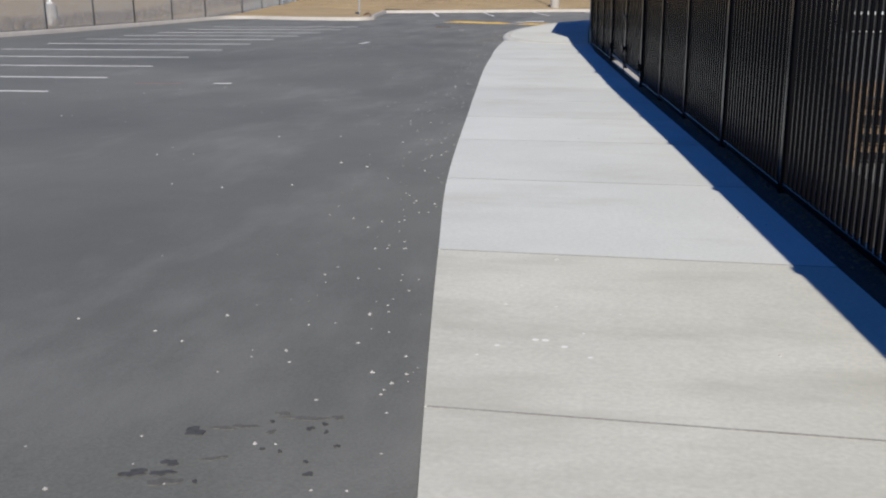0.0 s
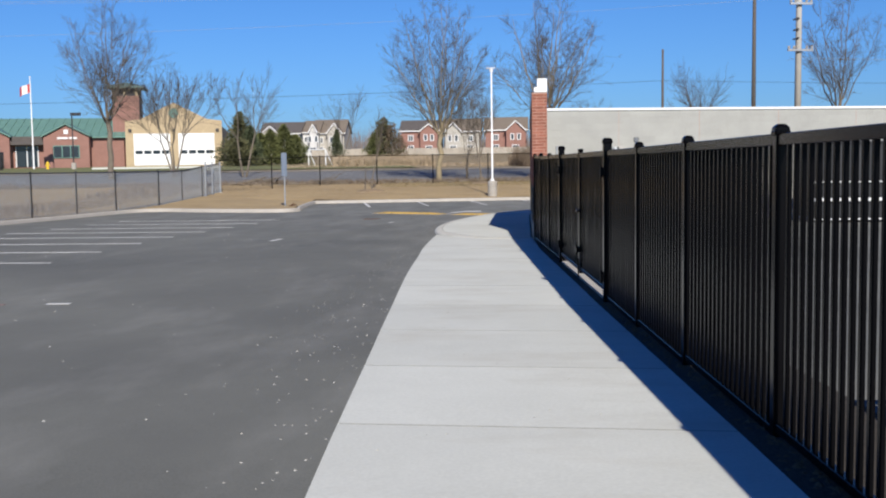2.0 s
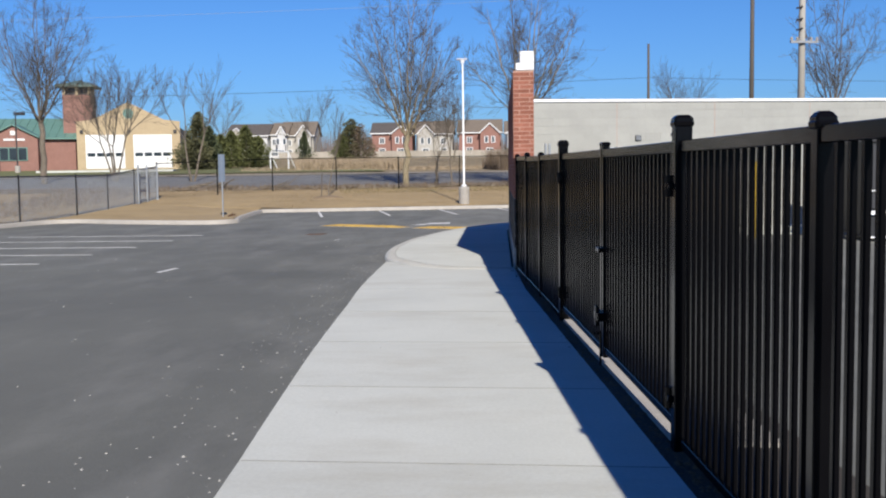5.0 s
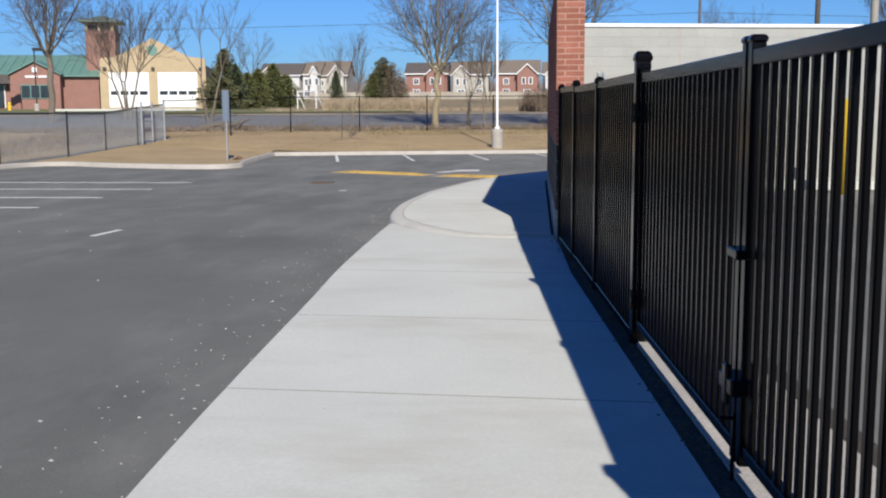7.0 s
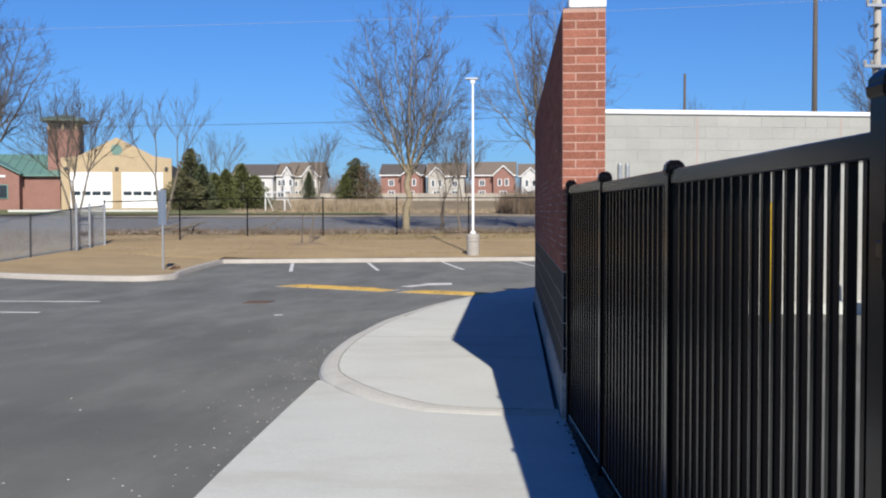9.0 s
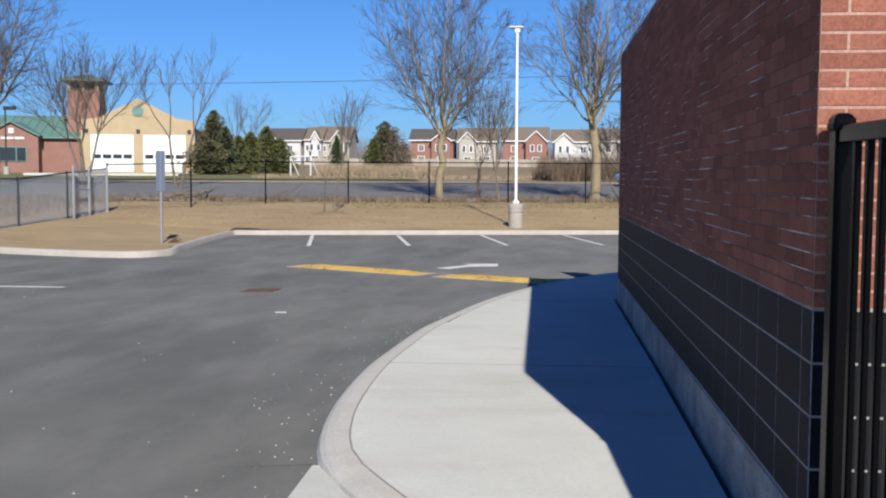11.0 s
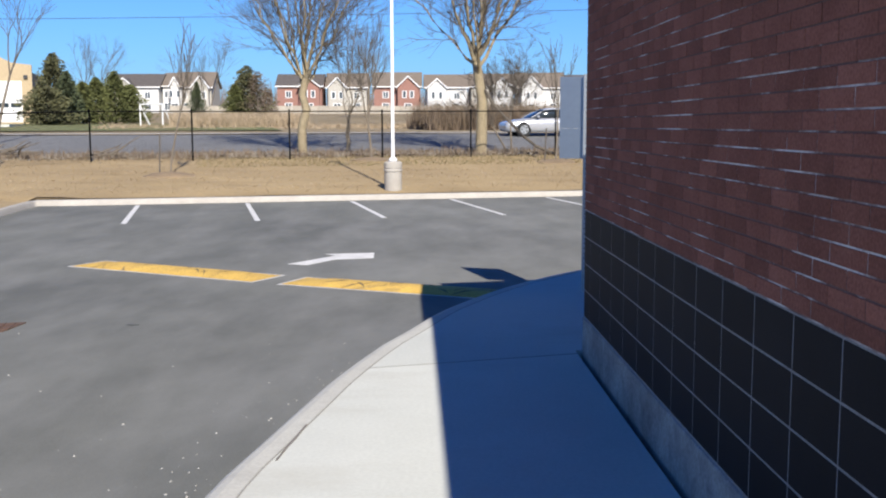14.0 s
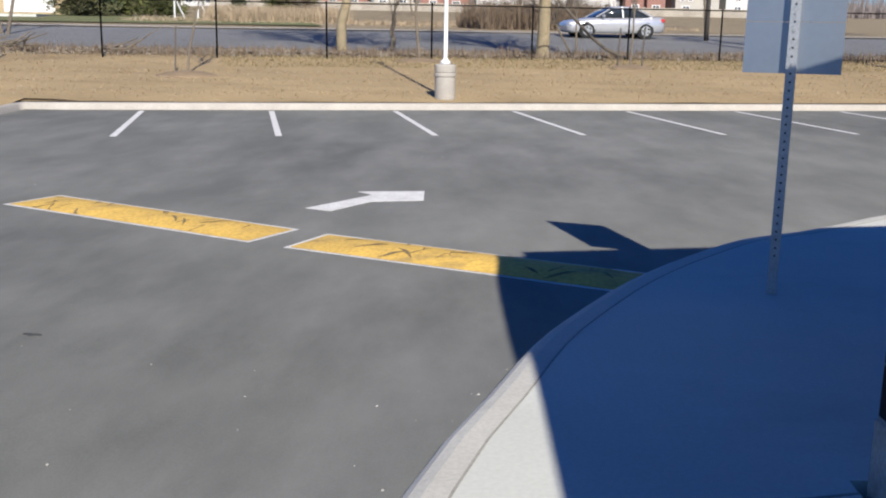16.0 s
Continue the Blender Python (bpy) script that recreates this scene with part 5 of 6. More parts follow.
def house(px0, px1, d, wall, roof, label, bay, eave=5.0, ridge=8.8, side=1):
    x0, x1 = far_x(px0, d), far_x(px1, d)
    y = 17.3 + d
    z = land((x0 + x1) / 2, y)
    t = thing("house", label, "house", ((x0 + x1) / 2, y, z))
    w = (x1 - x0) / 2 * 0.97
    bm = bmesh.new()
    box(bm, -w, w, 0, 9, -0.5, eave)
    for xx in (-w, w - 0.12):
        vs = [bm.verts.new(c) for c in ((xx, 0, eave), (xx + 0.12, 0, eave), (xx + 0.12, 4.5, ridge), (xx, 4.5, ridge), (xx + 0.12, 9, eave), (xx, 9, eave))]
        for q in ((0, 1, 2, 3), (3, 2, 4, 5), (0, 3, 5), (1, 4, 2)):
            bm.faces.new([vs[i] for i in q])
    part("wall", bm, M[wall], t)
    bm = bmesh.new()
    gable(bm, -w, w, 0, 9, eave - 0.05, ridge, 0.4, 'x')
    r = part("roof", bm, M[roof], t, "shingled roof")
    # projecting gabled bay
    bx0, bx1 = (w * 0.02, w * 0.92) if side > 0 else (-w * 0.92, -w * 0.02)
    bm = bmesh.new()
    box(bm, bx0, bx1, -1.4, 0.02, -0.5, eave - 0.2)
    pent(bm, bx0, bx1, -1.42, -0.5, eave - 0.2, ridge - 1.05)
    part("bay", bm, M[bay], t)
    bm = bmesh.new()
    gable(bm, bx0, bx1, -1.4, 4.0, eave - 0.25, ridge - 0.9, 0.3, 'y')
    part("bay_roof", bm, M[roof], t)
    for xx in (bx0 - 0.3, bx1 + 0.3):
        m_ = (bx0 + bx1) / 2
        bm = bmesh.new()
        tube(bm, (xx, -1.74, eave - 0.25), (m_, -1.74, ridge - 0.9), 0.14, n=4)
        part("fascia", bm, M["white_metal"], t, "white gable trim")
    m_ = (bx0 + bx1) / 2
    window(t, m_ - 0.7, eave - 2.1, 0.65, 1.2, -1.42)
    window(t, m_ + 0.7, eave - 2.1, 0.65, 1.2, -1.42)
    window(t, -side * w * 0.5, eave - 2.1, 1.0, 1.1, 0.0)
    window(t, m_, 0.6, 1.3, 1.1, -1.42)
    window(t, -side * w * 0.5, 0.6, 1.2, 1.2, 0.0)
    bm = bmesh.new()
    box(bm, -w - 0.4, w + 0.4, -0.5, -0.35, eave - 0.15, eave + 0.05)
    part("gutter", bm, M["white_metal"], t)
    return t


D = 196
HOUSES = [(-0.287, -0.243, "white_siding", "dark_shingle", "cream_siding", -1), (-0.240, -0.222, "white_siding", "shingle", "white_siding", 1), (-0.229, -0.193, "cream_siding", "shingle", "cream_siding", 1),
          (-0.131, -0.087, "hazed_brick", "dark_shingle", "hazed_brick", 1), (-0.083, -0.044, "cream_siding", "shingle", "cream_siding", -1), (-0.038, 0.008, "hazed_brick", "shingle", "hazed_brick", 1),
          (0.012, 0.053, "white_siding", "shingle", "white_siding", -1), (0.056, 0.098, "cream_siding", "shingle", "white_siding", 1), (0.102, 0.148, "white_siding", "shingle", "white_siding", -1),
          (0.152, 0.19, "hazed_brick", "dark_shingle", "hazed_brick", 1), (0.195, 0.24, "cream_siding", "shingle", "cream_siding", -1), (0.245, 0.29, "white_siding", "dark_shingle", "white_siding", 1)]
NAMES = {"white_siding": "white", "cream_siding": "cream", "hazed_brick": "red brick"}
for i, (p0, p1, wl, rf, by, sd) in enumerate(HOUSES):
    house(p0, p1, D + (i % 3) * 1.5, wl, rf, "two-storey %s suburban house with a gabled bay" % NAMES[wl], by, 4.8 + 0.2 * (i % 2), 7.3 + 0.25 * (i % 3), sd)

# grey board fence in front of the houses
bf = thing("board_fence", "long weathered grey board fence before the houses", "fence", (0, 0, 0))
for i in range(90):
    x = -40 + i * 1.05
    y = 17.3 + 172 + 0.02 * x
    z = land(x, y)
    bm = bmesh.new()
    box(bm, x, x + 1.02, y, y + 0.04, z - 0.3, z + 1.3 + 0.03 * math.sin(i * 1.7))
    part("panel", bm, M["wood_fence"], bf)
    if i % 3 == 0:
        bm = bmesh.new()
        box(bm, x - 0.06, x + 0.06, y - 0.08, y + 0.0, z - 0.3, z + 1.42)
        part("post", bm, M["wood_fence"], bf)

# ---- fire hall ----
fh_at = (-41.0, 113.0)
fh = thing("fire_hall", "tan block fire hall with two white doors and a brick tower", "fire hall", (*fh_at, land(*fh_at) + 0.2), turn=14)
bm = bmesh.new()
front_pts = [(-5.65, -0.5), (5.65, -0.5), (5.65, 5.3), (3.9, 5.5), (0, 7.5), (-3.9, 5.5), (-5.65, 5.3)]
fa, fb = ([bm.verts.new((x, y, z)) for x, z in front_pts] for y in (0.0, 0.4))
bm.faces.new(fa)
bm.faces.new(fb[::-1])
for k in range(7):
    bm.faces.new((fa[k], fb[k], fb[(k + 1) % 7], fa[(k + 1) % 7]))
bmesh.ops.recalc_face_normals(bm, faces=bm.faces)
box(bm, -5.65, -5.25, 0.41, 18, -0.5, 4.6)
box(bm, 5.25, 5.65, 0.41, 18, -0.5, 4.6)
part("hall_wall", bm, M["tan_block"], fh)
bm = bmesh.new()
gable(bm, -5.5, 5.5, 0.5, 18, 4.5, 6.9, 0.05, 'y')
part("hall_roof", bm, M["green_roof"], fh)
bm = bmesh.new()
tube(bm, (0, -0.06, 6.2), (0, 0.02, 6.2), 0.58, n=24)
part("round_vent", bm, M["green_roof"], fh, "round green louvre")
for dx in (-2.6, 2.6):
    bm = bmesh.new()
    box(bm, dx - 2.12, dx + 2.12, -0.03, 0.05, 0.0, 3.8)
    dr = part("door", bm, M["white_metal"], fh, "white sectional overhead door")
    for k in range(5):
        bm = bmesh.new()
        box(bm, dx - 2.07, dx + 2.07, -0.05, -0.025, 0.05 + k * 0.755, 0.78 + k * 0.755)
        part("section", bm, M["white_metal"], dr)
    for k in range(4):
        bm = bmesh.new()
        box(bm, dx - 1.95 + k * 1.02, dx - 1.1 + k * 1.02, -0.065, -0.045, 1.36, 1.78)
        part("pane", bm, M["glass"], dr)
for dx in (-5.1, 0, 5.1):
    bm = bmesh.new()
    box(bm, dx - 0.18, dx + 0.18, -0.2, 0.0, 4.0, 4.35, 0.03)
    part("wall_lamp", bm, M["dark_metal"], fh)
# tower
bm = bmesh.new()
box(bm, -7.5, -4.3, 3.0, 6.6, -0.5, 8.5)
part("tower_wall", bm, M["hazed_brick"], fh, "red brick tower")
for x, y in ((-7.4, 3.1), (-4.6, 3.1), (-7.4, 6.3), (-4.6, 6.3), (-6.0, 3.1)):
    bm = bmesh.new()
    box(bm, x - 0.1, x + 0.2, y - 0.1, y + 0.2, 8.5, 9.4)
    part("tower_post", bm, M["tan_block"], fh)
bm = bmesh.new()
box(bm, -7.2, -4.6, 3.3, 6.3, 8.5, 9.35)
part("tower_louvre", bm, M["dark_metal"], fh)
bm = bmesh.new()
base = [bm.verts.new(c) for c in ((-8.2, 2.3, 9.4), (-3.6, 2.3, 9.4), (-3.6, 7.3, 9.4), (-8.2, 7.3, 9.4))]
eav = [bm.verts.new((v.co.x, v.co.y, 9.6)) for v in base]
tp = bm.verts.new((-5.9, 4.8, 10.3))
bm.faces.new(base[::-1])
for k in range(4):
    bm.faces.new((base[k], base[(k + 1) % 4], eav[(k + 1) % 4], eav[k]))
    bm.faces.new((eav[k], eav[(k + 1) % 4], tp))
part("tower_roof", bm, M["tower_metal"], fh)
# office wing
bm = bmesh.new()
box(bm, -30, -6.1, 2.0, 14, -0.5, 3.5)
part("wing_wall", bm, M["hazed_brick"], fh, "red brick office wing")
bm = bmesh.new()
gable(bm, -30, -6.0, 2.0, 14, 3.4, 5.9, 0.5, 'x')
part("wing_roof", bm, M["green_roof"], fh, "green metal roof")
for i in range(26):
    bm = bmesh.new()
    tube(bm, (-30 + i * 0.95, 1.5, 3.6), (-30 + i * 0.95, 8.0, 6.09), 0.04, n=4)
    part("roof_seam", bm, M["green_roof"], fh)
for cx in (-21.5, -12.5):
    bm = bmesh.new()
    pent(bm, cx - 2.6, cx + 2.6, 0.4, -0.5, 3.5, 4.9, 1.7)
    part("gable_bay", bm, M["hazed_brick"], fh)
    bm = bmesh.new()
    gable(bm, cx - 2.6, cx + 2.6, 0.3, 5.5, 3.5, 4.95, 0.2, 'y')
    part("bay_roof", bm, M["green_roof"], fh)
    bm = bmesh.new()
    box(bm, cx - 1.5, cx + 1.5, 0.3, 0.42, 1.0, 2.5)
    w_ = part("window", bm, M["green_roof"], fh)
    for k in range(3):
        bm = bmesh.new()
        box(bm, cx - 1.4 + k * 0.97, cx - 0.55 + k * 0.97, 0.26, 0.32, 1.1, 2.4)
        part("pane", bm, M["glass"], w_)
bm = bmesh.new()
box(bm, -19.2, -15.2, 0.8, 2.1, 2.6, 3.6, 0.03)
part("entrance_canopy", bm, M["dark_shingle"], fh)
bm = bmesh.new()
box(bm, -18.6, -16.0, 1.92, 2.02, 0, 2.5)
part("entrance_door", bm, M["glass"], fh)
bm = bmesh.new()
for k in range(3):
    box(bm, -18.6 + k * 1.25, -18.5 + k * 1.25, 1.84, 1.96, 0, 2.5)
part("entrance_frame", bm, M["white_metal"], fh)
for k, (x, w_) in enumerate(((-12.5, 0.5), (-12.9, 1.2), (-11.7, 0.9))):
    bm = bmesh.new()
    z = (3.85, 3.25, 3.25)[k]
    box(bm, x - w_ / 2, x + w_ / 2, 0.32, 0.40, z, z + (0.5, 0.22, 0.22)[k])
    part("sign_bar", bm, M["white_metal"], fh, "white wall lettering too far to read")
bm = bmesh.new()
box(bm, -6.0, 6.2, -22, -0.3, -1.2, -0.22)
o = part("apron", bm, M["concrete"], fh, "concrete apron before the doors")

# flagpole
fp_at = (-52, 99.5)
fp = thing("flagpole", "white flagpole with a red and white flag", "flagpole", (*fp_at, land(*fp_at)))
bm = bmesh.new()
lathe(bm, [(0.11, -0.1), (0.11, 0.3), (0.075, 0.35), (0.045, 9.9)], 12)
part("pole", bm, M["white_metal"], fp, smooth=True)
bm = bmesh.new()
bmesh.ops.create_icosphere(bm, subdivisions=2, radius=0.09, matrix=Matrix.Translation((0, 0, 9.95)))
part("ball", bm, M["white_metal"], fp)
for k, (u0, u1, mt) in enumerate(((0.0, 0.28, "flag_red"), (0.28, 0.70, "flag_white"), (0.70, 1.0, "flag_red"))):
    bm = bmesh.new()
    rows = []
    for i in range(9):
        u = u0 + (u1 - u0) * i / 8
        x, y, sag = -1.2 * u, 0.16 * math.sin(u * 7), -0.5 * u ** 1.3
        rows.append([bm.verts.new((x - 0.05, y, 9.25 + sag - j * 0.24)) for j in range(5)])
    for r, s in zip(rows, rows[1:]):
        for j in range(4):
            bm.faces.new((r[j], s[j], s[j + 1], r[j + 1]))
    part("flag_stripe", bm, M[mt], fp)


def yard_light(at, h):
    t = thing("area_light", "dark post-top area light before the fire hall", "street lamp", (*at, land(*at)))
    bm = bmesh.new()
    lathe(bm, [(0.25, -0.1), (0.25, 0.7), (0.22, 0.72)], 14)
    part("base", bm, M["kerb"], t)
    bm = bmesh.new()
    lathe(bm, [(0.07, 0.7), (0.06, h)], 10)
    part("pole", bm, M["dark_metal"], t)
    bm = bmesh.new()
    box(bm, -0.1, 0.9, -0.2, 0.2, h - 0.05, h + 0.25, 0.03)
    part("head", bm, M["dark_metal"], t)


yard_light((-45.5, 95), 5.6)
hy_at = (-49.5, 97.5)
hy = thing("hydrant", "small yellow fire hydrant on the far lawn", "hydrant", (*hy_at, land(*hy_at)))
bm = bmesh.new()
lathe(bm, [(0.2, -0.05), (0.2, 0.06), (0.13, 0.1), (0.13, 0.62), (0.17, 0.64), (0.15, 0.76), (0.05, 0.86)], 14)
part("barrel", bm, M["yellow_metal"], hy)
bm = bmesh.new()
tube(bm, (-0.24, 0, 0.45), (0.24, 0, 0.45), 0.07, n=10)
part("nozzle", bm, M["yellow_metal"], hy)
mb_at = (-52.2, 92)
mb = thing("mailbox", "dark boxy mailbox on short legs across the street", "mailbox", (*mb_at, land(*mb_at)))
bm = bmesh.new()
box(bm, -0.6, 0.6, -0.4, 0.4, 0.25, 1.9, 0.06)
part("cabinet", bm, M["dark_metal"], mb)
for dx in (-0.45, 0.45):
    bm = bmesh.new()
    box(bm, dx - 0.06, dx + 0.06, -0.3, 0.3, -0.1, 0.26)
    part("leg", bm, M["dark_metal"], mb)

gl_at = (-21.0, 100.0)
gl = thing("goal_frame", "small white metal goal frame on the far lawn", "goal", (*gl_at, land(*gl_at)), turn=60)
for a, b in (((0, -1.2, -0.1), (0, -1.2, 1.75)), ((0, 1.2, -0.1), (0, 1.2, 1.75)), ((0, -1.2, 1.75), (0, 1.2, 1.75)), ((0, -1.2, 1.7), (1.1, -1.2, 0.0)), ((0, 1.2, 1.7), (1.1, 1.2, 0.0))):
    bm = bmesh.new()
    tube(bm, a, b, 0.06, n=8)
    part("tube", bm, M["white_metal"], gl)

# second lamp post beyond the west kerb
lp2 = copy_thing(lp, pose(-18.15, 23.6, 0.13))


# ---- utility poles and wires ----
def pole(at, h, r, mat, label, arms):
    t = thing("utility_pole", label, "utility pole", (*at, land(*at)), turn=math.degrees(SLANT))
    bm = bmesh.new()
    tube(bm, (0, 0, -0.3), (0, 0, h), r, r * 0.62, 12)
    part("shaft", bm, M[mat], t, smooth=True)
    for z, w_, turn in arms:
        bm = bmesh.new()
        box(bm, -w_ / 2, w_ / 2, -r - 0.1, -r + 0.02, z - 0.06, z + 0.06)
        a = part("crossarm", bm, M["galv"] if mat == "concrete_pole" else M["concrete_pole"], t)
        a.matrix_basis = pose(0, 0, 0, 0, 0, turn)
        for s in (-1, -0.55, 0.55, 1):
            bm = bmesh.new()
            lathe(bm, [(0.05, z + 0.06), (0.085, z + 0.1), (0.05, z + 0.14), (0.085, z + 0.18), (0.04, z + 0.24)], 8, (s * w_ * 0.46, -r - 0.04))
            part("insulator", bm, M["kerb"], a)
    return t


pw_at, pc_at, ps_at = (14.6, 54.5), (16.6, 52.3), (11.3, 70.0)
pole(pw_at, 13.2, 0.15, "wood_pole", "weathered wooden utility pole with crossarms", ((12.9, 0.9, 40), (11.9, 1.7, 0)))
conc = pole(pc_at, 16.8, 0.21, "concrete_pole", "tall pale concrete utility pole with brackets", ((12.9, 1.5, 0), (10.2, 1.3, 0), (7.6, 1.5, 0)))
pole(ps_at, 8.9, 0.12, "wood_pole", "plain wooden pole beyond the wall", ())
for z in (8.2, 8.7, 9.3):
    bm = bmesh.new()
    tube(bm, (-0.42, -0.2, z), (-0.08, -0.2, z + 0.1), 0.05, n=6)
    part("switch_can", bm, M["dark_metal"], conc, "small dark switch can")
lp_at = street(-75, 14)
pole(lp_at, 13.0, 0.15, "wood_pole", "weathered wooden utility pole with crossarms", ((12.2, 1.7, 0),))


def wire(a, b, sag, r, label="thin overhead wire between poles"):
    vs, fs = [], []
    a, b = Vector(a), Vector(b)
    k = 28
    d = (b - a).normalized()
    u = Vector((0, 0, 1)) * r
    w_ = d.cross(Vector((0, 0, 1))).normalized() * r
    for i in range(k + 1):
        t = i / k
        p = a.lerp(b, t) - Vector((0, 0, sag * 4 * t * (1 - t)))
        for q in (u, w_, -u, -w_):
            vs.append(tuple(p + q))
    for i in range(k):
        for j in range(4):
            fs.append((i * 4 + j, i * 4 + (j + 1) % 4, i * 4 + 4 + (j + 1) % 4, i * 4 + 4 + j))
    return tagged(mesh_of("wire", vs, fs, M["dark_metal" if "dark" in label else "wire"], None, label), "", "wire", "overhead wires")


z0 = land(*pw_at)
lx, ly = lp_at
for k, dz in enumerate((0.0, -0.15, -0.95, -1.05)):
    wire((pw_at[0] + 0.5 * (k % 2) - 0.2, pw_at[1], z0 + 13.1 + dz), (lx + 0.6 * (k % 2), ly, land(lx, ly) + 12.6 + dz), 1.3, 0.006)
    wire((pw_at[0] + 0.5 * (k % 2) - 0.2, pw_at[1], z0 + 13.1 + dz), (pc_at[0] + 30, pc_at[1] + 8, z0 + 12.5 + dz), 0.5, 0.006)
wire((ps_at[0], ps_at[1], land(*ps_at) + 6.6), (lx - 10, ly + 16, land(lx, ly) + 6.4), 0.9, 0.012, "dark telephone cable across the street")
wire((ps_at[0], ps_at[1], land(*ps_at) + 6.6), (90, 86, 8.5), 0.6, 0.012, "dark telephone cable across the street")
wire((pc_at[0], pc_at[1], 11), (lx, ly + 1, 9.8), 1.2, 0.006)
wire((pc_at[0], pc_at[1], 7.6), (90, 66, 8.0), 0.5, 0.008)

# ---- silver car on the far lane ----
def car(at, heading):
    """A rounded sedan, its nose towards -x."""
    c = thing("car", "silver four-door sedan on the street", "car", (*at, land(*at) + 0.03), turn=heading)

    def loft(name, rings, mat, parent, label="", closed=True):
        bm = bmesh.new()
        vr = [[bm.verts.new(p) for p in r] for r in rings]
        n_ = len(rings[0])
        for a, b in zip(vr, vr[1:]):
            for k in range(n_ if closed else n_ - 1):
                bm.faces.new((a[k], a[(k + 1) % n_], b[(k + 1) % n_], b[k]))
        if closed:
            bm.faces.new(vr[0])
            bm.faces.new(vr[-1][::-1])
        bmesh.ops.recalc_face_normals(bm, faces=bm.faces)
        return part(name, bm, mat, parent, label, smooth=True)

    hull = ((-2.40, 0.62, 0.42, 0.60), (-2.36, 0.74, 0.30, 0.68), (-2.15, 0.84, 0.22, 0.76), (-1.7, 0.89, 0.20, 0.84), (-1.0, 0.91, 0.20, 0.92), (0.0, 0.915, 0.20, 0.94), (1.0, 0.91, 0.20, 0.96), (1.7, 0.89, 0.22, 0.98), (2.2, 0.84, 0.26, 0.99), (2.36, 0.74, 0.34, 0.94), (2.40, 0.62, 0.45, 0.80))
    rings = []
    for x, w, z0, z1 in hull:
        h = z1 - z0
        half = [(w * 0.86, z0), (w * 0.97, z0 + h * 0.18), (w, z0 + h * 0.5), (w * 0.975, z0 + h * 0.75), (w * 0.90, z0 + h * 0.94), (w * 0.72, z1)]
        rings.append([(x, -y, z) for y, z in half] + [(x, y, z) for y, z in half[::-1]])
    body = loft("body", rings, M["car_paint"], c, "smooth silver body")
    cab = ((-1.08, 0.80, 0.90, 0.70, 0.93), (-0.62, 0.80, 0.90, 0.63, 1.20), (-0.20, 0.80, 0.90, 0.59, 1.38), (0.30, 0.80, 0.90, 0.575, 1.44), (0.85, 0.80, 0.90, 0.57, 1.42), (1.30, 0.79, 0.92, 0.585, 1.28), (1.85, 0.77, 0.95, 0.68, 1.00))
    loft("glasshouse", [[(x, -wb, zb), (x, -wt, zt - 0.02), (x, -wt * 0.8, zt), (x, wt * 0.8, zt), (x, wt, zt - 0.02), (x, wb, zb)] for x, wb, zb, wt, zt in cab], M["glass"], body, "dark tinted windows")
    loft("roof", [[(x, -wt - 0.012, zt - 0.05), (x, -wt - 0.004, zt - 0.012), (x, -wt * 0.8, zt + 0.012), (x, wt * 0.8, zt + 0.012), (x, wt + 0.004, zt - 0.012), (x, wt + 0.012, zt - 0.05)] for x, wb, zb, wt, zt in cab[2:5]], M["car_paint"], body, closed=False)
    for sy in (-1, 1):
        for a, b, nm in (((-1.05, 0.795, 0.93), (-0.25, 0.61, 1.36), "front_pillar"), ((0.28, 0.81, 0.92), (0.30, 0.60, 1.40), "door_pillar"), ((1.78, 0.775, 0.97), (0.92, 0.60, 1.40), "rear_pillar")):
            bm = bmesh.new()
            tube(bm, (a[0], sy * a[1], a[2]), (b[0], sy * b[1], b[2]), 0.055 if nm == "rear_pillar" else 0.035, n=6)
            part(nm, bm, M["car_paint"], body)
        bm = bmesh.new()
        box(bm, -2.30, -2.02, sy * 0.70 - 0.13, sy * 0.70 + 0.13, 0.56, 0.68, 0.03)
        part("headlight", bm, M["white_metal"], body, "clear headlight")
        bm = bmesh.new()
        box(bm, 2.16, 2.37, sy * 0.68 - 0.15, sy * 0.68 + 0.15, 0.74, 0.90, 0.03)
        part("tail_light", bm, M["flag_red"], body, "red tail light")
        bm = bmesh.new()
        box(bm, -0.80, -0.66, sy * 0.97 - 0.09, sy * 0.97 + 0.09, 0.93, 1.05, 0.035)
        part("mirror", bm, M["car_paint"], body)
        for x in (-0.38, 0.75):
            bm = bmesh.new()
            box(bm, x - 0.09, x + 0.09, sy * 0.90 - 0.02, sy * 0.90 + 0.02, 0.76, 0.79, 0.006)
            part("door_handle", bm, M["car_paint"], body)
    for x in (-1.46, 1.40):
        for sy in (-1, 1):
            bm = bmesh.new()
            tube(bm, (x, sy * 0.66, 0.33), (x, sy * 0.885, 0.33), 0.395, n=26)
            part("wheel_arch", bm, M["rubber"], body, "dark wheel arch")
            bm = bmesh.new()
            tube(bm, (x, sy * 0.70, 0.33), (x, sy * 0.925, 0.33), 0.33, n=26)
            wh = part("wheel", bm, M["rubber"], c, "black tyre")
            bm = bmesh.new()
            tube(bm, (x, sy * 0.90, 0.33), (x, sy * 0.932, 0.33), 0.225, n=20)
            part("rim", bm, M["galv"], wh)
            for k in range(5):
                a = k * math.tau / 5
                bm = bmesh.new()
                tube(bm, (x + 0.10 * math.cos(a + 0.6), sy * 0.931, 0.33 + 0.10 * math.sin(a + 0.6)), (x + 0.18 * math.cos(a + 0.6), sy * 0.936, 0.33 + 0.18 * math.sin(a + 0.6)), 0.03, 0.045, 6)
                part("rim_opening", bm, M["rubber"], wh)


car((6.9, 70.6), math.degrees(SLANT))

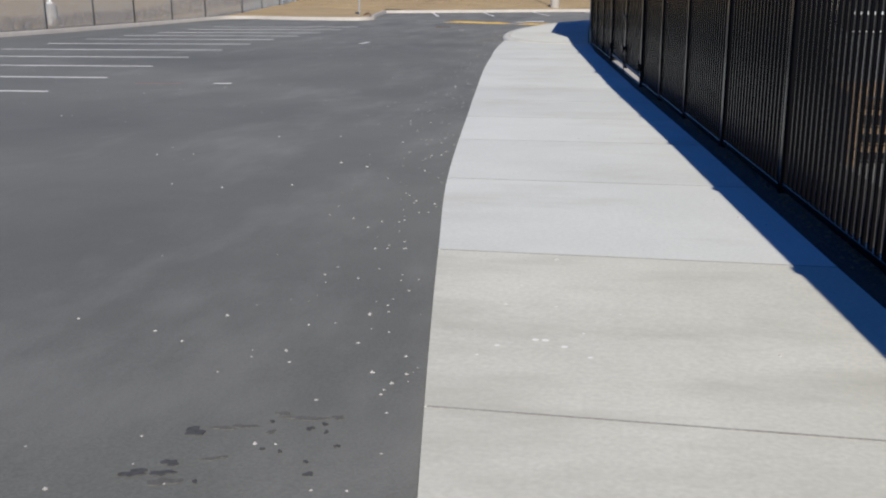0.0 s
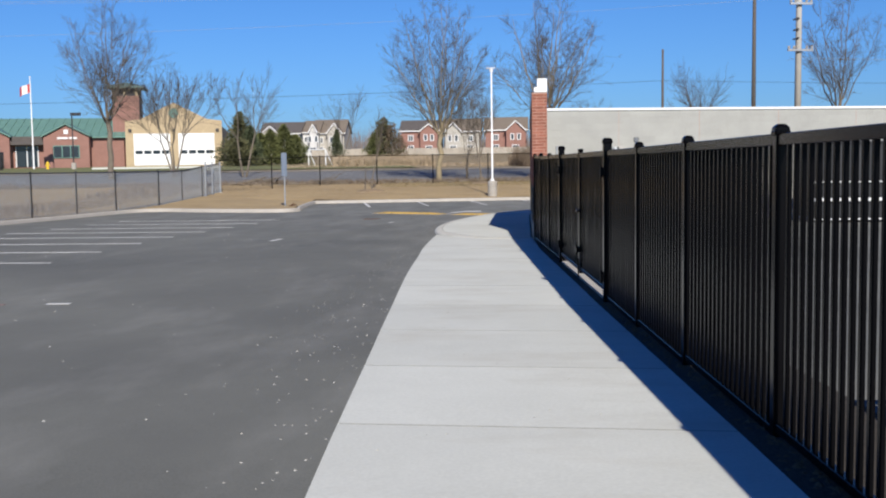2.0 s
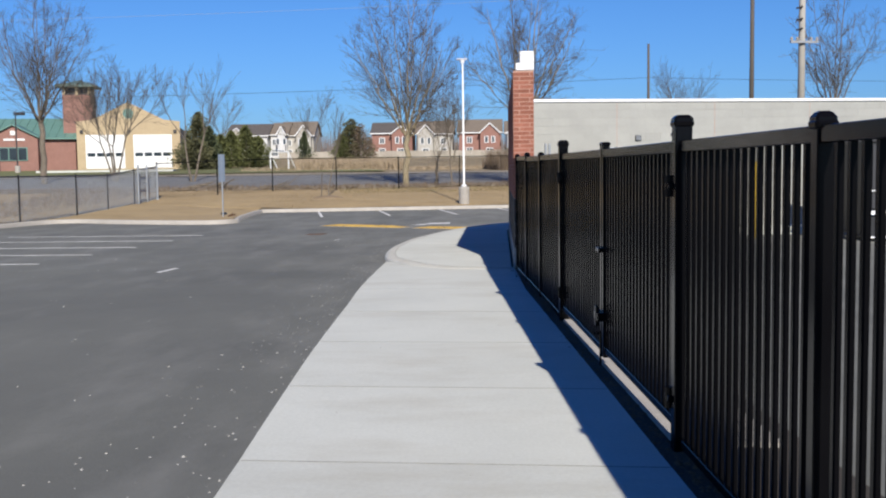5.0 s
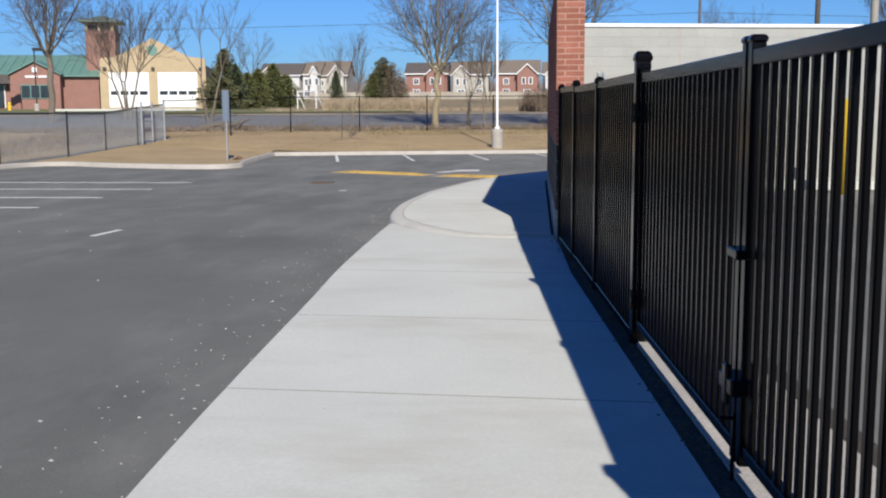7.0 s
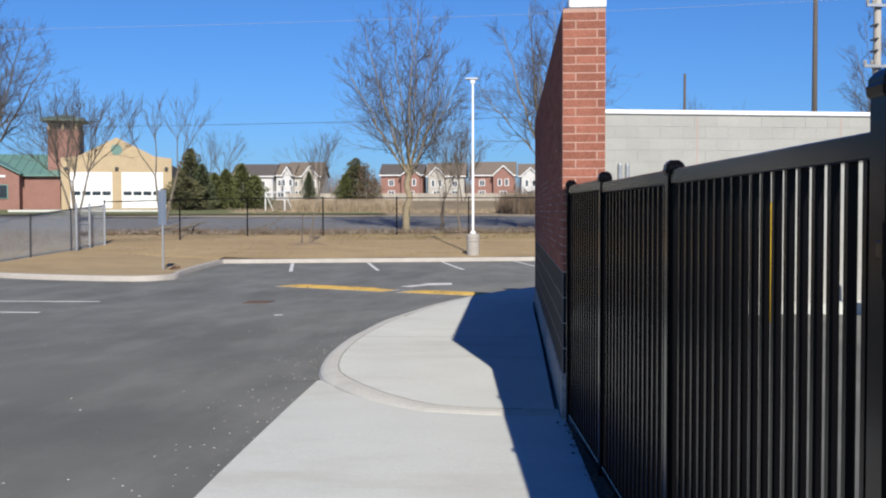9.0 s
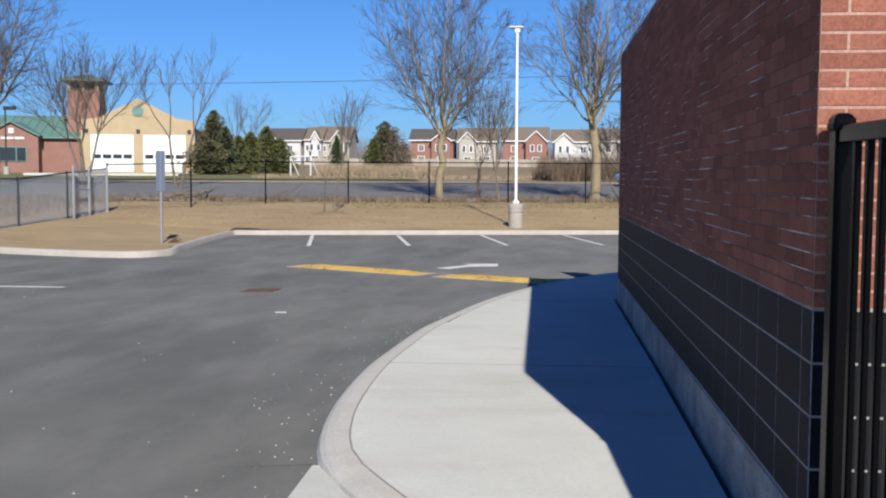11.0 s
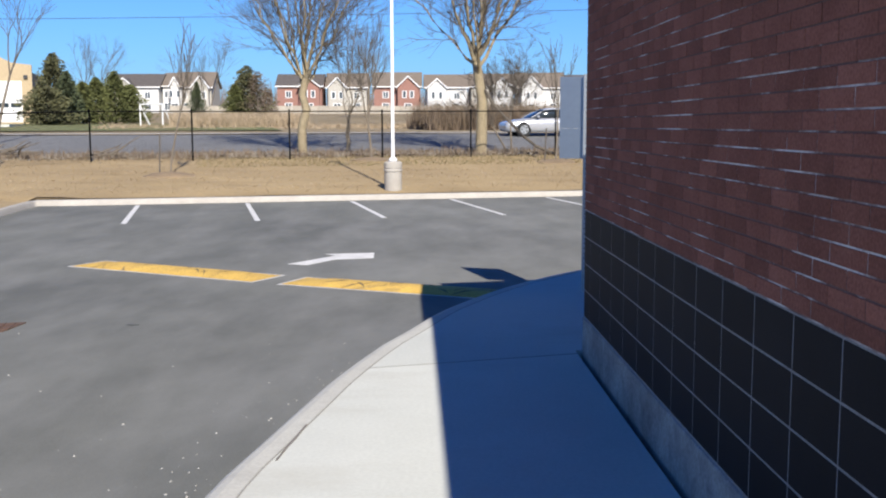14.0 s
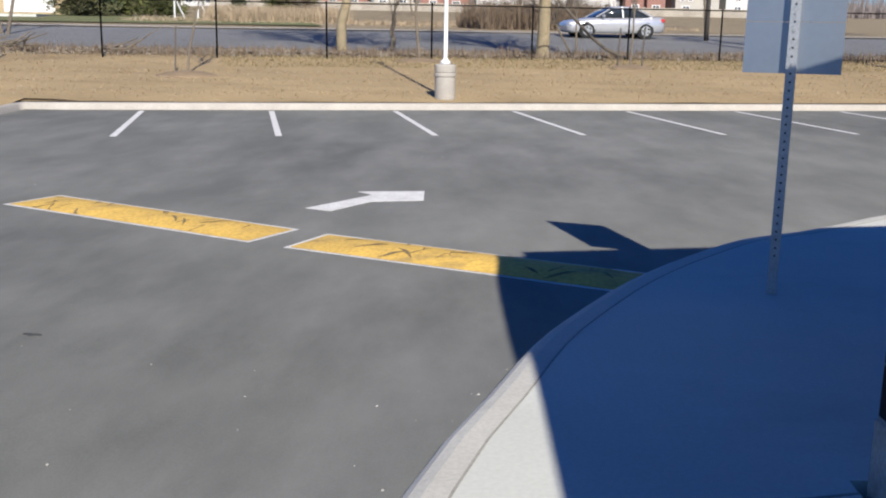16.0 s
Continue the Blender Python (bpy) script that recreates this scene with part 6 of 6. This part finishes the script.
# ---- ditch stones, shrubs and rough grass by the street fence ----
rg = random.Random(77)
vs, fs = [], []
for i in range(2600):
    a, s = rg.uniform(-22, 24), rg.gauss(13.4, 1.0)
    x, y = street(a, s)
    z = land(x, y) + 0.03
    r = rg.uniform(0.03, 0.13)
    k = len(vs)
    vs += [(x + r * rg.uniform(.7, 1.2) * math.cos(q * math.tau / 5), y + r * rg.uniform(.6, 1) * math.sin(q * math.tau / 5), z + rg.uniform(0, 0.04)) for q in range(5)] + [(x, y, z + r * rg.uniform(0.5, 1.0))]
    fs += [(k + q, k + (q + 1) % 5, k + 5) for q in range(5)]
tagged(mesh_of("ditch_stones", vs, fs, M["stone"], None, "loose stones along the roadside ditch", "stuff"), "", "stones")


def tufts(name, label, cat, region, count, h, mat, seed, w=0.012, lean=0.4):
    rg = random.Random(seed)
    vs, fs = [], []
    for i in range(count):
        x, y, z = region(rg)
        L = h * rg.uniform(0.5, 1.3)
        az = rg.uniform(0, math.tau)
        dx, dy = math.cos(az) * lean * L * rg.random(), math.sin(az) * lean * L * rg.random()
        k = len(vs)
        vs += [(x - w * math.sin(az), y + w * math.cos(az), z), (x + w * math.sin(az), y - w * math.cos(az), z), (x + dx, y + dy, z + L)]
        fs.append((k, k + 1, k + 2))
    return tagged(mesh_of(name, vs, fs, mat, None, label, "stuff"), "", cat)


def on_street(a0, a1, s0, s1, lift=0.0):
    def f(rg):
        x, y = street(rg.uniform(a0, a1), rg.uniform(s0, s1))
        return x, y, land(x, y) + lift
    return f


tufts("grass", "dry straw-coloured grass on the bank", "grass", on_street(-16, 26, 0.25, 12.5, 0.07), 9000, 0.025, M["dry_grass"], 4, 0.015, 1.8)
tufts("pale_grass", "bleached straw grass in patches on the bank", "grass", lambda rg: (lambda c: (*street(*c), land(*street(*c)) + 0.06))((lambda a, q: (a + rg.gauss(0, 1.1), max(0.3, min(11.3, q + rg.gauss(0, 0.45)))))(rg.choice(range(-14, 27, 3)) + 0.7, rg.choice((1.5, 4, 6, 8.5)))), 9000, 0.035, M["reed"], 14, 0.012, 1.9)
tufts("green_grass", "dull olive grass at the foot of the street fence", "grass", on_street(3, 26, 7.6, 11.6, 0.06), 9000, 0.05, M["field_green"], 15, 0.012, 1.6)
tufts("rough_grass", "tall dead grass and weeds along the fence", "grass", on_street(-24, 30, 10.8, 15.2, 0.05), 7000, 0.26, M["shrub"], 5, 0.014, 0.5)
tufts("brush", "brown brush and tall weeds across the street", "brush", on_street(-4, 34, 42, 64, 0.0), 5000, 0.25, M["reed"], 6, 0.03, 1.2)
tufts("reeds", "tall tan dead reeds round the cedar", "reeds", on_street(1, 11, 50, 66, 0.0), 9000, 1.0, M["reed"], 8, 0.03, 0.8)
tufts("thicket", "reddish brown bare thicket across the street", "brush", on_street(17, 26, 36, 44, 0.0), 5000, 1.6, M["shrub"], 9, 0.03, 0.6)
tufts("weeds", "dry weeds behind the chain-link fence", "weeds", lambda rg: (lambda x, y: (x, y, max(0.1 + slope(y), land(x, y))))(rg.uniform(-21.5, -17.2), rg.uniform(16, 52)), 5000, 0.35, M["shrub"], 7, 0.02, 0.6)

tufts("far_woods", "hazy band of bare brown trees beyond the houses", "woods", lambda rg: (lambda a, q: (*street(a, q), land(*street(a, q)) - 0.3))(rg.uniform(-190, 190), rg.uniform(190, 225)), 16000, 6.0, M["woods"], 12, 0.11, 0.22)
for k, (ax, ay, turn) in enumerate(((-15.3, 53.3, 20), (-14.2, 53.6, -35), (-11.2, 53.0, 65))):
    fb_ = thing("fallen_branch", "grey fallen branch lying by the roadside ditch", "branch", (ax, ay, land(ax, ay) + 0.12), "fallen branches", turn=turn)
    rgb = random.Random(60 + k)
    for q in range(5):
        bm = bmesh.new()
        p = Vector((rgb.uniform(-0.9, 0.3), rgb.uniform(-0.2, 0.2), 0.05))
        d = Vector((1, rgb.gauss(0, 0.35), rgb.uniform(0.02, 0.35))).normalized()
        for e in range(4):
            p2 = p + d * rgb.uniform(0.25, 0.5)
            tube(bm, p, p2, 0.05 - 0.01 * e, 0.04 - 0.01 * e, 6, False)
            p, d = p2, (d + Vector((0, rgb.gauss(0, 0.2), rgb.gauss(0, 0.12)))).normalized()
        part("stick", bm, M["bark"], fb_)

# ---- the fenced yard beyond the pickets ----
pl = thing("pallet_stack", "stack of raw wooden pallets in the yard", "pallet", (3.85, -3.2, slope(-3.2)))
for k in range(4):
    for j in range(6):
        bm = bmesh.new()
        box(bm, -0.6, 0.6, -0.5 + j * 0.18, -0.38 + j * 0.18, 0.12 + k * 0.15, 0.14 + k * 0.15)
        part("board", bm, M["wood"], pl)
    for dx in (-0.55, 0, 0.55):
        bm = bmesh.new()
        box(bm, dx - 0.05, dx + 0.05, -0.5, 0.52, k * 0.15, 0.12 + k * 0.15)
        part("stringer", bm, M["wood"], pl)
cn = thing("waste_container", "tall dark steel waste container with pale rails in the yard", "container", (11.3, 21.9, slope(21.9)))
bm = bmesh.new()
prism(bm, [(-2.2, -0.9), (1.7, -0.9), (1.7, 0.9), (-2.2, 0.9)], 0.12, 2.2, 0.02)
part("bin", bm, M["dark_wall"], cn)
for k in range(8):
    bm = bmesh.new()
    box(bm, -2.1 + k * 0.52, -2.04 + k * 0.52, -0.95, -0.89, 0.75, 2.15)
    part("rib", bm, M["dark_metal"], cn)
for z0, z1 in ((0.08, 0.12), (0.60, 0.69), (1.12, 1.15)):
    bm = bmesh.new()
    box(bm, -2.24, 1.74, -0.97, -0.90, z0, z1, 0.008)
    part("rail", bm, M["white_metal"], cn, "pale painted rail")
bm = bmesh.new()
box(bm, -2.24, 1.74, -0.95, 0.95, 2.2, 2.26, 0.02)
part("rim", bm, M["dark_metal"], cn)
for x in (-1.9, 1.2):
    for y in (-0.7, 0.7):
        bm = bmesh.new()
        tube(bm, (x, y - 0.05, 0.07), (x, y + 0.05, 0.07), 0.07, n=10)
        part("caster", bm, M["rubber"], cn)

# broken limb that leans from the big tree to the ground
bl = thing("fallen_limb", "broken dark limb leaning against the big tree", "branch", (0, 0, 0))
bm = bmesh.new()
pts_l = [(2.75, 57.0, 3.3), (3.1, 56.9, 2.7), (3.55, 56.7, 2.2), (4.2, 56.5, 1.5), (4.7, 56.3, 1.1), (5.6, 55.9, 0.72)]
for p, q in zip(pts_l, pts_l[1:]):
    tube(bm, p, q, 0.06, 0.05, 7, False)
part("limb", bm, M["twigs"], bl)

# ---- small marks and litter on the lot ----
def blot(cx, cy, rx, ry, seed, mat, label, z=0.004, turn=0.0):
    rg = random.Random(seed)
    k = 22
    pts = []
    ph = [rg.uniform(0, math.tau) for _ in range(4)]
    for i in range(k):
        a = i * math.tau / k
        r = 1 + 0.28 * math.sin(2 * a + ph[0]) + 0.2 * math.sin(3 * a + ph[1]) + 0.16 * math.sin(5 * a + ph[2]) + 0.08 * math.sin(8 * a + ph[3])
        x, y = rx * r * math.cos(a), ry * r * math.sin(a)
        pts.append((cx + x * math.cos(turn) - y * math.sin(turn), cy + x * math.sin(turn) + y * math.cos(turn)))
    bm = bmesh.new()
    prism(bm, pts, z - 0.003, z)
    return settle(setting("stain", bm, mat, label, "stain"))


for i, (x, y, rx, ry) in enumerate(((-0.1, -9.33, 0.035, 0.027), (-0.09, -9.56, 0.023, 0.02), (-0.17, -9.64, 0.036, 0.023), (-0.09, -9.63, 0.034, 0.015), (0.39, -9.38, 0.009, 0.01), (0.35, -9.58, 0.012, 0.015), (0.32, -9.5, 0.007, 0.008), (0.22, -9.44, 0.007, 0.008), (0.16, -9.43, 0.007, 0.008), (0.27, -9.26, 0.011, 0.014), (0.31, -9.22, 0.009, 0.011), (0.33, -9.28, 0.007, 0.011), (0.03, -9.67, 0.008, 0.009), (0.13, -9.22, 0.008, 0.009), (-2.18, -7.94, 0.03, 0.012))):
    blot(x, y, rx, ry, 300 + i, M["stain"], "dark oily drip stain on the asphalt", turn=0.1)
for i, (x, y, rx, ry) in enumerate(((-0.02, -9.29, 0.034, 0.014), (0.05, -9.27, 0.038, 0.014), (0.02, -9.52, 0.031, 0.008), (0.06, -9.5, 0.018, 0.006), (0.15, -9.15, 0.025, 0.015), (0.24, -9.18, 0.073, 0.014), (-0.06, -9.68, 0.043, 0.022), (0.15, -9.3, 0.015, 0.013), (0.34, -9.16, 0.023, 0.012))):
    blot(x, y, rx, ry, 320 + i, M["faint_stain"], "faint dried smear on the asphalt", z=0.003, turn=0.12)
for x0, y0, x1, y1, mt, lab in ((-4.7, 3.48, -4.42, 3.5, "white_paint", "short worn white paint dash"), (-5.95, 3.36, -5.2, 3.42, "faded_red", "faded red paint dash on asphalt"), (-4.72, 14.5, -4.66, 15.25, "white_paint", "short worn white paint dash"),
                                (-3.22, 23.45, -3.08, 23.48, "white_paint", "short worn white paint dash")):
    line_mark((x0, y0), (x1, y1), 0.09, M[mt], lab)
blot(-2.82, 26.25, 0.05, 0.025, 340, M["stain"], "small dark patch on the asphalt")

rg = random.Random(91)
vs, fs = [], []
for i in range(1000):
    y = rg.uniform(-12, 26)
    edge = left_x(y) if y < 16 else float(np.interp(y, [p[1] for p in OUTER[8:]], [p[0] for p in OUTER[8:]]))
    near = rg.random() < 0.7
    x = edge - abs(rg.gauss(0, 0.45)) - 0.02 if near else rg.uniform(-9, edge)
    on = 0.0
    if rg.random() < 0.08 and y < 14:
        x, on = rg.uniform(left_x(y) + 0.05, fence_x(y) - 0.3), 0.012
    r = rg.uniform(0.003, 0.011) * (1.0 if near else 1.3)
    z = (shoulder(x, y) + 0.004 if y > 16.2 else slope(y)) + on
    k = len(vs)
    vs += [(x + r * rg.uniform(0.6, 1.3) * math.cos(q * math.tau / 5), y + r * rg.uniform(0.6, 1.3) * math.sin(q * math.tau / 5), z) for q in range(5)] + [(x, y, z + r * rg.uniform(0.4, 0.9))]
    fs += [(k + q, k + (q + 1) % 5, k + 5) for q in range(5)]
tagged(mesh_of("grit", vs, fs, M["crumb"], None, "pale crumbs of grit along the pavement edge", "stuff"), "", "grit")

# clods and leaves at the foot of the fence
vs, fs = [], []
for i in range(1800):
    y = rg.uniform(-14, 14.2)
    x = fence_x(y) + rg.gauss(-0.055, 0.035)
    r = rg.uniform(0.006, 0.03)
    k = len(vs)
    z = slope(y) + 0.005
    vs += [(x + r * rg.uniform(0.5, 1.3) * math.cos(q * math.tau / 5), y + r * rg.uniform(0.5, 1.3) * math.sin(q * math.tau / 5), z) for q in range(5)] + [(x, y, z + r * rg.uniform(0.3, 0.8))]
    fs += [(k + q, k + (q + 1) % 5, k + 5) for q in range(5)]
tagged(mesh_of("leaf_litter", vs, fs, M["leaf_litter"], None, "dark clods and dead leaves along the fence foot", "stuff"), "", "leaf litter")
